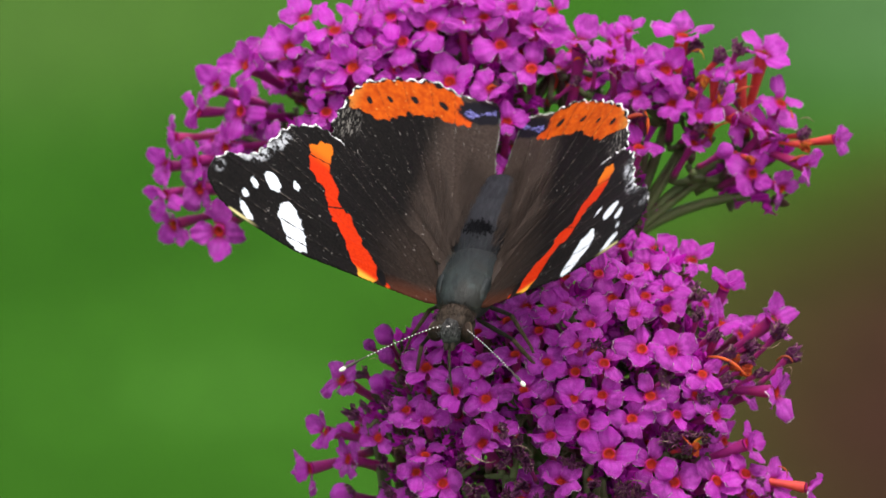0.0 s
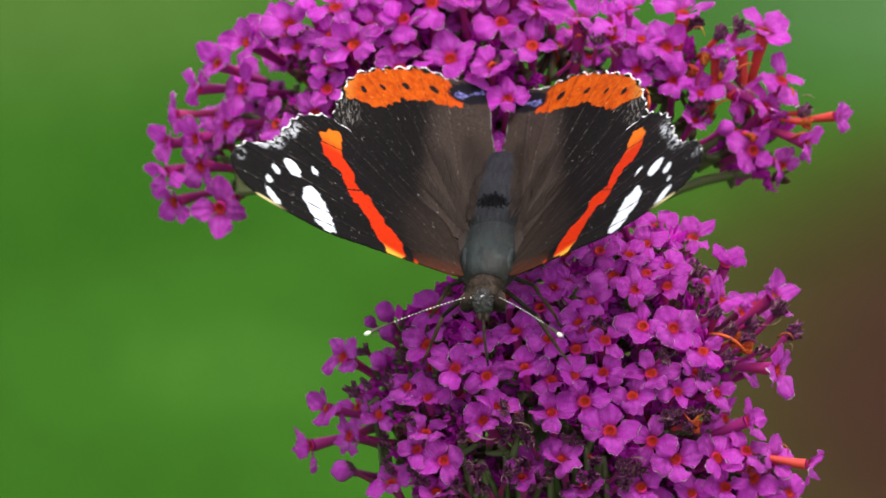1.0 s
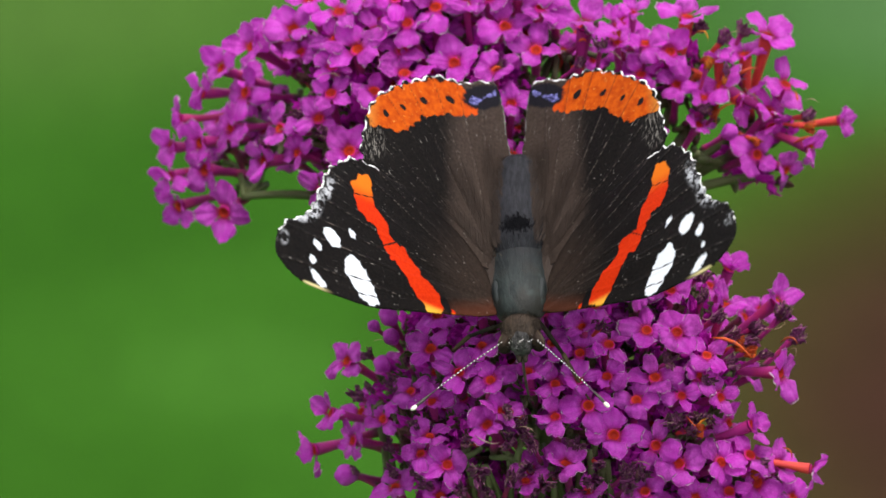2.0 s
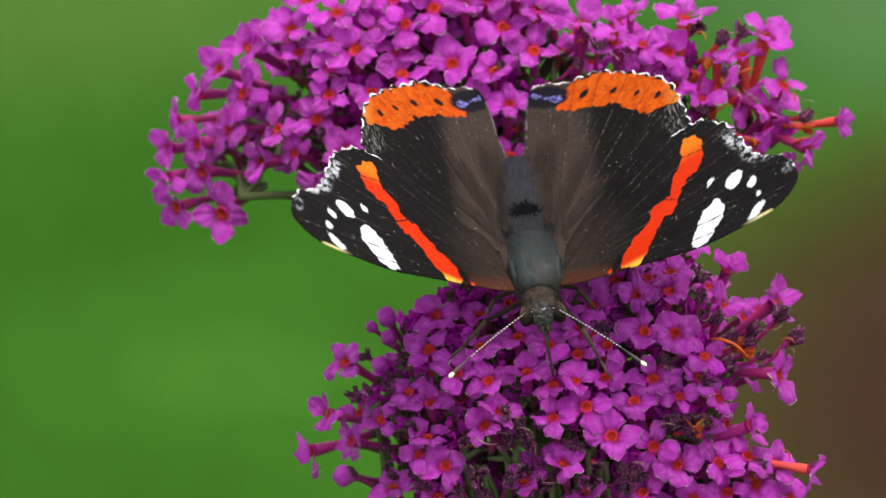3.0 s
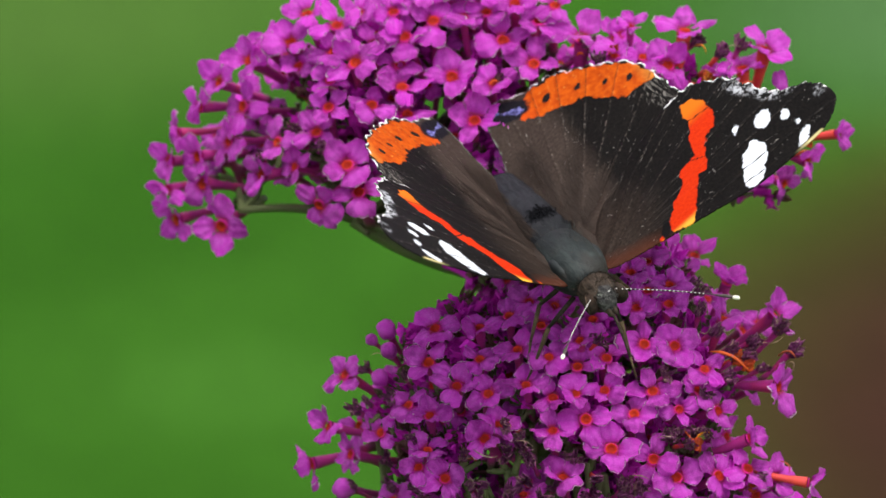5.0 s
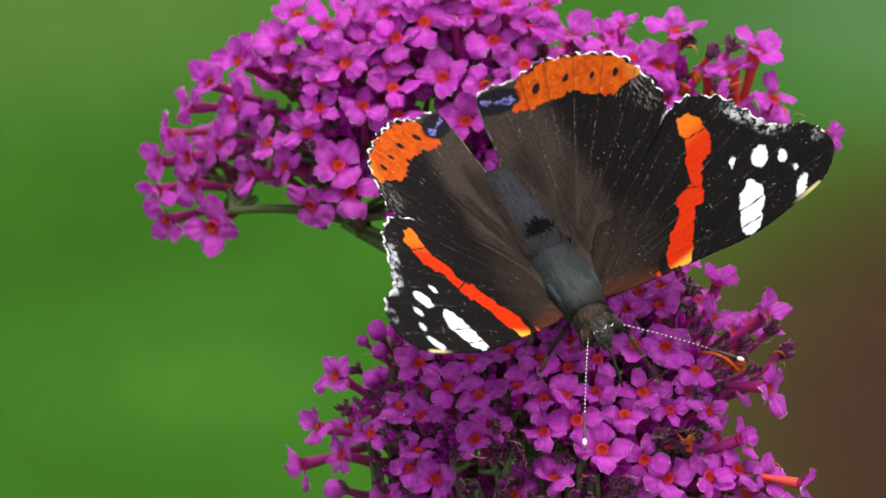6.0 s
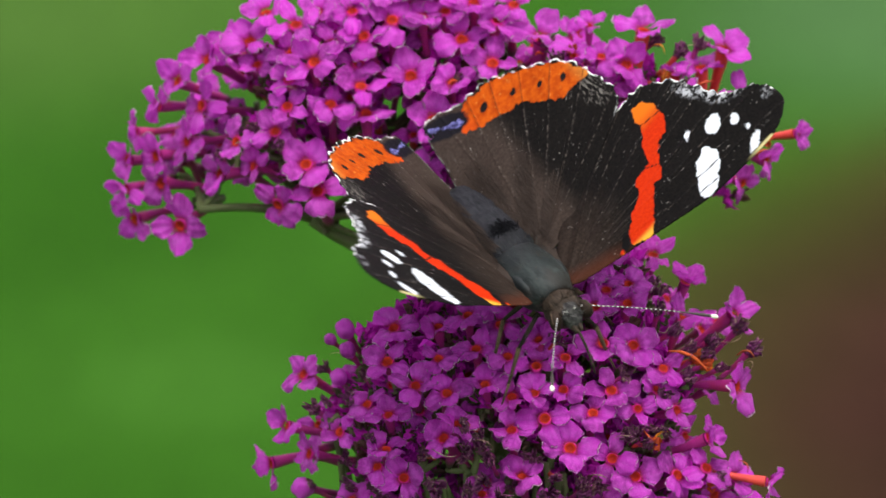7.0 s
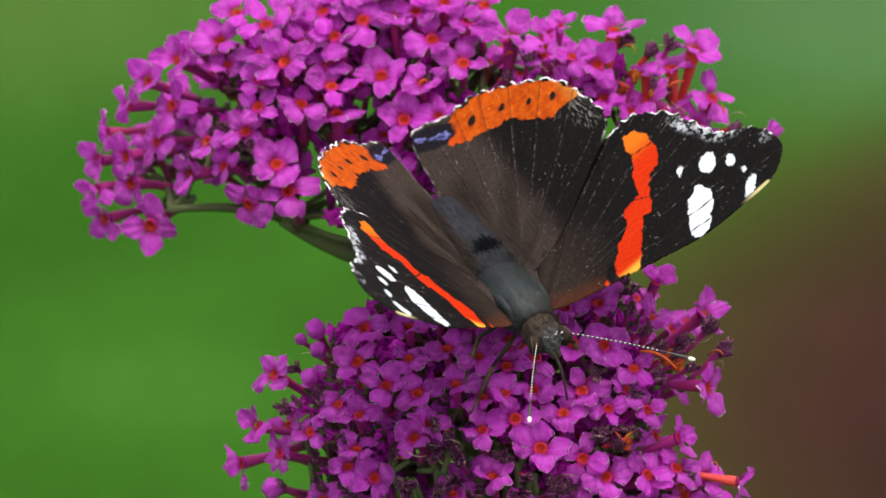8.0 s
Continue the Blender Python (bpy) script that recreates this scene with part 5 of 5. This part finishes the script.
# ---------------------------------------------------------------- what moves
def motions():
    """The butterfly's place and turn, and the beat of its four wings on the body."""
    rows = [
        (0, 3.82, -2.18, -0.94, -42.5, -15.4, -3.7),
        (0.3, 4.04, -2.13, -0.94, -42.4, -15.1, 1.0),
        (0.5, 4.32, -2.36, -0.98, -44.1, -15.0, 0.5),
        (0.7, 5.34, -1.58, -1.03, -46.2, -11.1, 2.5),
        (1, 6.13, -1.67, -1.03, -46.0, -7.6, 0.5),
        (1.2, 8.45, -3.26, -0.95, -40.9, 4.1, 5.1),
        (1.4, 8.95, -3.26, -0.96, -41.8, 7.2, 4.8),
        (1.5, 9.40, -2.95, -0.89, -38.1, 3.2, 2.5),
        (1.7, 9.13, -4.33, -0.72, -29.8, -3.0, 1.7),
        (2.8, 10.13, -2.48, -1.00, -43.9, -3.2, 7.5),
        (2.9, 10.53, -1.97, -0.94, -44.7, 0.4, 7.2),
        (3, 10.90, -2.13, -0.98, -42.6, 2.1, 7.0),
        (3.2, 11.25, -2.14, -0.96, -41.7, 3.8, 8.0),
        (3.5, 11.41, -2.92, -0.91, -38.7, 3.0, 7.7),
        (3.8, 11.25, -3.54, -0.85, -35.7, 1.7, 7.7),
        (4, 11.83, -2.71, -0.92, -39.3, 3.1, 12.4),
        (4.1, 12.16, -2.50, -0.97, -42.6, 0.2, 15.0),
        (4.2, 13.46, -1.91, -0.94, -41.2, 8.2, 22.3),
        (5.3, 14.96, -0.28, -0.98, -46.2, 19.8, 20.2),
        (5.4, 14.63, -0.72, -0.87, -43.1, 16.4, 23.5),
        (5.5, 15.15, -1.07, -0.90, -41.6, 20.6, 21.0),
        (5.7, 16.38, -1.63, -0.77, -35.2, 24.1, 24.3),
        (5.8, 16.13, -1.05, -0.77, -35.8, 25.6, 24.3),
        (6, 15.59, -2.34, -0.72, -30.7, 14.2, 23.6),
        (6.2, 15.72, -2.38, -0.67, -29.0, 17.7, 24.8),
        (6.5, 15.37, -2.50, -0.71, -31.1, 19.6, 27.5),
        (6.8, 16.15, -2.60, -0.68, -30.0, 21.3, 28.2),
        (6.9, 15.96, -2.52, -0.72, -32.2, 20.7, 27.2),
        (7, 15.44, -2.14, -0.93, -42.6, 19.6, 22.7),
        (7.2, 14.89, -2.23, -0.96, -45.1, 20.9, 17.6),
        (7.3, 15.07, -2.32, -0.88, -45.2, 20.9, 19.7),
        (7.5, 16.15, -3.26, -0.93, -43.4, 21.6, 19.1),
        (7.7, 16.31, -3.77, -0.82, -39.4, 27.7, 16.5),
        (8, 16.50, -4.48, -0.85, -39.7, 23.0, 17.8),
    ]
    walk(butterfly, [(t, STAGE @ pose(x * MM, y * MM, z * MM, rx, ry, rz)) for t, x, y, z, rx, ry, rz in rows])
    # seconds; sweep, rise and twist in degrees
    beats = {
        left_fore: [
            (0, -2.4, 48.0, -3.2), (0.3, -1.5, 48.5, -5.8), (0.5, -1.6, 48.2, -3.9), (0.7, -0.6, 46.8, -5.6), (1, -1.9, 43.4, -3.9), (1.2, 0.8, 43.6, -5.1),
            (1.4, 0.9, 42.3, -5.9), (1.5, -1.0, 42.6, -2.5), (1.7, -0.7, 47.1, -3.1), (2.8, -2.2, 44.5, -3.0), (2.9, -1.6, 41.2, -4.1), (3, -1.4, 41.5, -3.5),
            (3.2, 0.5, 40.9, -6.4), (3.5, -1.1, 41.6, -3.5), (3.8, -0.3, 41.4, -5.0), (4, -0.3, 44.5, -4.2), (4.1, -6.8, 48.1, -1.6), (4.2, 2.2, 47.0, -6.8),
            (5.3, -4.4, 42.1, -0.3), (5.4, -8.9, 45.8, 0.7), (5.5, -4.3, 42.6, 0.1), (5.7, 0.3, 43.8, -2.6), (5.8, 1.5, 42.3, -3.8), (6, -4.3, 42.4, 3.8), (6.2, -3.6, 44.4, 1.6),
            (6.5, -5.9, 45.9, 5.4), (6.8, -7.0, 44.7, 4.6), (6.9, -6.4, 45.2, 3.5), (7, -4.1, 42.2, 1.5), (7.2, -3.4, 37.9, -0.9), (7.3, -1.7, 38.7, -0.9),
            (7.5, -3.0, 40.9, -0.0), (7.7, -0.0, 36.0, -3.4), (8, -4.3, 40.6, 1.6),
        ],
        left_hind: [
            (0, -1.2, 43.5, 2.3), (0.3, -1.8, 45.1, 2.7), (0.5, -0.6, 42.7, 1.9), (0.7, -0.1, 39.8, 3.3), (1, -2.0, 38.0, 2.9), (1.2, 2.5, 35.8, 0.3),
            (1.4, 1.4, 35.1, 0.9), (1.5, -1.7, 38.3, 2.8), (1.7, 1.9, 41.9, -1.2), (2.8, -0.2, 42.6, 0.3), (2.9, -2.8, 37.7, 4.1), (3, -2.4, 37.8, 2.9),
            (3.2, -0.8, 34.6, 3.3), (3.5, -3.5, 38.8, 3.0), (3.8, -1.8, 36.7, 2.6), (4, -3.8, 41.1, 3.5), (4.1, -8.1, 42.5, 8.2), (4.2, -3.6, 43.1, 5.5),
            (5.3, -5.3, 36.1, 6.7), (5.4, -8.6, 39.8, 7.5), (5.5, -4.9, 36.2, 6.1), (5.7, 1.3, 36.4, 5.9), (5.8, 2.2, 35.4, 0.3), (6, -0.3, 40.0, 1.0), (6.2, 2.7, 39.1, -2.2),
            (6.5, 1.6, 42.4, -0.8), (6.8, 2.2, 40.9, -1.6), (6.9, 1.8, 37.6, -0.1), (7, 0.1, 38.0, 1.8), (7.2, 0.1, 32.8, 1.6), (7.3, 0.2, 35.3, 3.3),
            (7.5, -0.6, 36.3, 2.6), (7.7, 2.7, 34.7, -1.6), (8, 0.0, 35.7, 1.1),
        ],
        right_fore: [
            (0, -3.2, 44.6, -2.2), (0.3, -3.4, 44.8, -2.3), (0.5, -3.6, 44.7, -2.4), (0.7, -3.0, 41.0, -5.9), (1, -3.3, 43.1, -3.4), (1.2, -3.3, 45.6, -4.7),
            (1.4, -1.9, 46.1, -7.0), (1.5, -5.8, 44.0, -0.5), (1.7, -3.7, 44.5, -3.5), (2.8, -5.5, 35.5, -1.3), (2.9, -3.3, 33.6, -6.7), (3, -3.4, 35.0, -3.0),
            (3.2, -2.8, 36.2, -6.9), (3.5, -2.7, 33.7, -3.1), (3.8, -1.2, 36.5, -6.5), (4, -2.7, 33.8, -3.5), (4.1, -1.7, 28.3, -3.9), (4.2, -2.8, 30.6, -5.8),
            (5.3, -0.6, 32.3, -3.7), (5.4, -0.1, 30.0, -4.5), (5.5, -0.8, 33.3, -2.5), (5.7, -4.0, 35.7, -5.3), (5.8, -2.7, 38.3, -4.4), (6, -2.7, 37.1, -0.0), (6.2, -0.2, 37.9, 0.8),
            (6.5, -1.8, 39.8, 2.4), (6.8, -0.8, 39.5, 4.5), (6.9, -3.5, 43.5, 2.3), (7, -2.4, 39.5, -2.3), (7.2, -1.4, 41.6, -2.7), (7.3, -4.4, 40.2, -5.8),
            (7.5, -2.5, 39.5, -2.3), (7.7, -1.7, 45.6, -4.2), (8, -2.3, 41.5, -0.8),
        ],
        right_hind: [
            (0, 6.3, 34.8, -3.1), (0.3, 5.6, 35.6, -3.6), (0.5, 5.9, 34.6, -2.9), (0.7, 4.3, 31.8, -3.2), (1, 4.4, 32.7, -1.4), (1.2, 3.4, 36.7, -3.8),
            (1.4, 2.3, 39.4, -2.8), (1.5, 2.9, 33.5, -0.2), (1.7, 3.1, 35.8, -2.6), (2.8, -0.1, 33.8, 0.0), (2.9, -3.4, 28.3, 2.5), (3, -1.8, 28.5, 0.7),
            (3.2, -2.0, 28.1, 1.0), (3.5, -1.7, 27.8, 0.1), (3.8, -0.5, 29.8, 0.1), (4, -1.6, 26.9, -0.0), (4.1, -2.2, 24.2, 4.0), (4.2, -3.5, 22.9, 0.4),
            (5.3, -3.0, 29.1, 4.2), (5.4, -1.7, 27.7, 5.8), (5.5, -3.1, 31.5, 4.2), (5.7, -4.6, 34.5, 3.7), (5.8, -2.0, 34.4, 0.5), (6, -0.6, 37.5, 0.3), (6.2, 2.1, 40.3, -0.6),
            (6.5, 3.5, 43.2, -0.5), (6.8, 2.9, 44.0, 2.5), (6.9, 2.3, 40.9, 3.1), (7, 1.2, 37.1, 2.6), (7.2, 1.1, 39.1, 2.7), (7.3, -1.9, 37.4, 5.0),
            (7.5, 0.4, 37.8, 1.7), (7.7, 1.4, 44.8, -0.5), (8, 1.9, 42.1, 0.7),
        ],
    }
    for ob, turns in beats.items():
        side = -1 if ob in (left_fore, left_hind) else 1
        x, y, z = (2.6, -2.5, 1.45) if ob in (left_fore, right_fore) else (2.4, 0.5, 1.0)
        walk(ob, [(t, pose(side * x * MM, y * MM, z * MM, twist, -side * rise, side * sweep)) for t, sweep, rise, twist in turns])
    steps = {
        left_leg: [(0, 0, 59, -149), (1, -0, 51, -155), (1.5, -0, 39, -177), (3, 0, 36, -171), (3.5, 0, 31, -174), (4, -0, 28, -177), (5.3, 0, 56, -167), (5.5, 0, 55, -151), (6.5, 0, 42, -163), (7, 0, 51, -158), (8, -0, 53, -161)],
        right_leg: [(0, -0, 46, -9), (0.5, 0, 44, -18), (1, 0, 44, -29), (1.5, 0, 39, -54), (3.5, -0, 41, -52), (4, 0, 45, -61), (5.3, -0, 55, -92), (5.5, 0, 50, -93), (6.5, 0, 44, -31), (7, -0, 57, -52), (8, 0, 52, -29)],
    }
    for ob, turns in steps.items():
        side = -1 if ob is left_leg else 1
        walk(ob, [(t, pose(side * 2.0 * MM, -5.4 * MM, -0.6 * MM, rx, ry, rz)) for t, rx, ry, rz in turns])

    feel = {
        left_antenna: [(0, -2.1, 3.8, 5.1), (0.5, -1.2, 0.1, -2.1), (1.2, -2.3, -1.0, -7.2), (3, 2.4, -3.3, -4.6), (3.5, -0.1, -0.9, -2.7), (4, -3.2, 0.1, -5.9), (5.5, 4.0, -3.1, -0.1), (6, 10.5, -6.4, 6.3), (6.5, 2.9, -1.4, 2.5), (7.2, 4.0, -1.8, 3.7), (8, 5.4, -3.3, 2.4)],
        right_antenna: [(0, -2.8, -3.2, -1.8), (0.5, -1.6, -3.0, -5.2), (1.2, -7.8, -10.2, -6.6), (3, 0.4, -2.0, -9.4), (3.5, -2.2, -4.2, -6.9), (4, -4.1, -6.7, -8.1), (5.5, 2.4, 2.0, -1.6), (6, 11.2, 10.7, 4.2), (6.5, 9.5, 9.0, 0.4), (7.2, 7.1, 8.0, 12.0), (8, 6.6, 7.1, 6.8)],
    }
    for ob, turns in feel.items():
        side = -1 if ob is left_antenna else 1
        x, y, z = ANTENNA_ROOT
        walk(ob, [(t, pose(side * x * MM, y * MM, z * MM, rx, ry, rz)) for t, rx, ry, rz in turns])


motions()
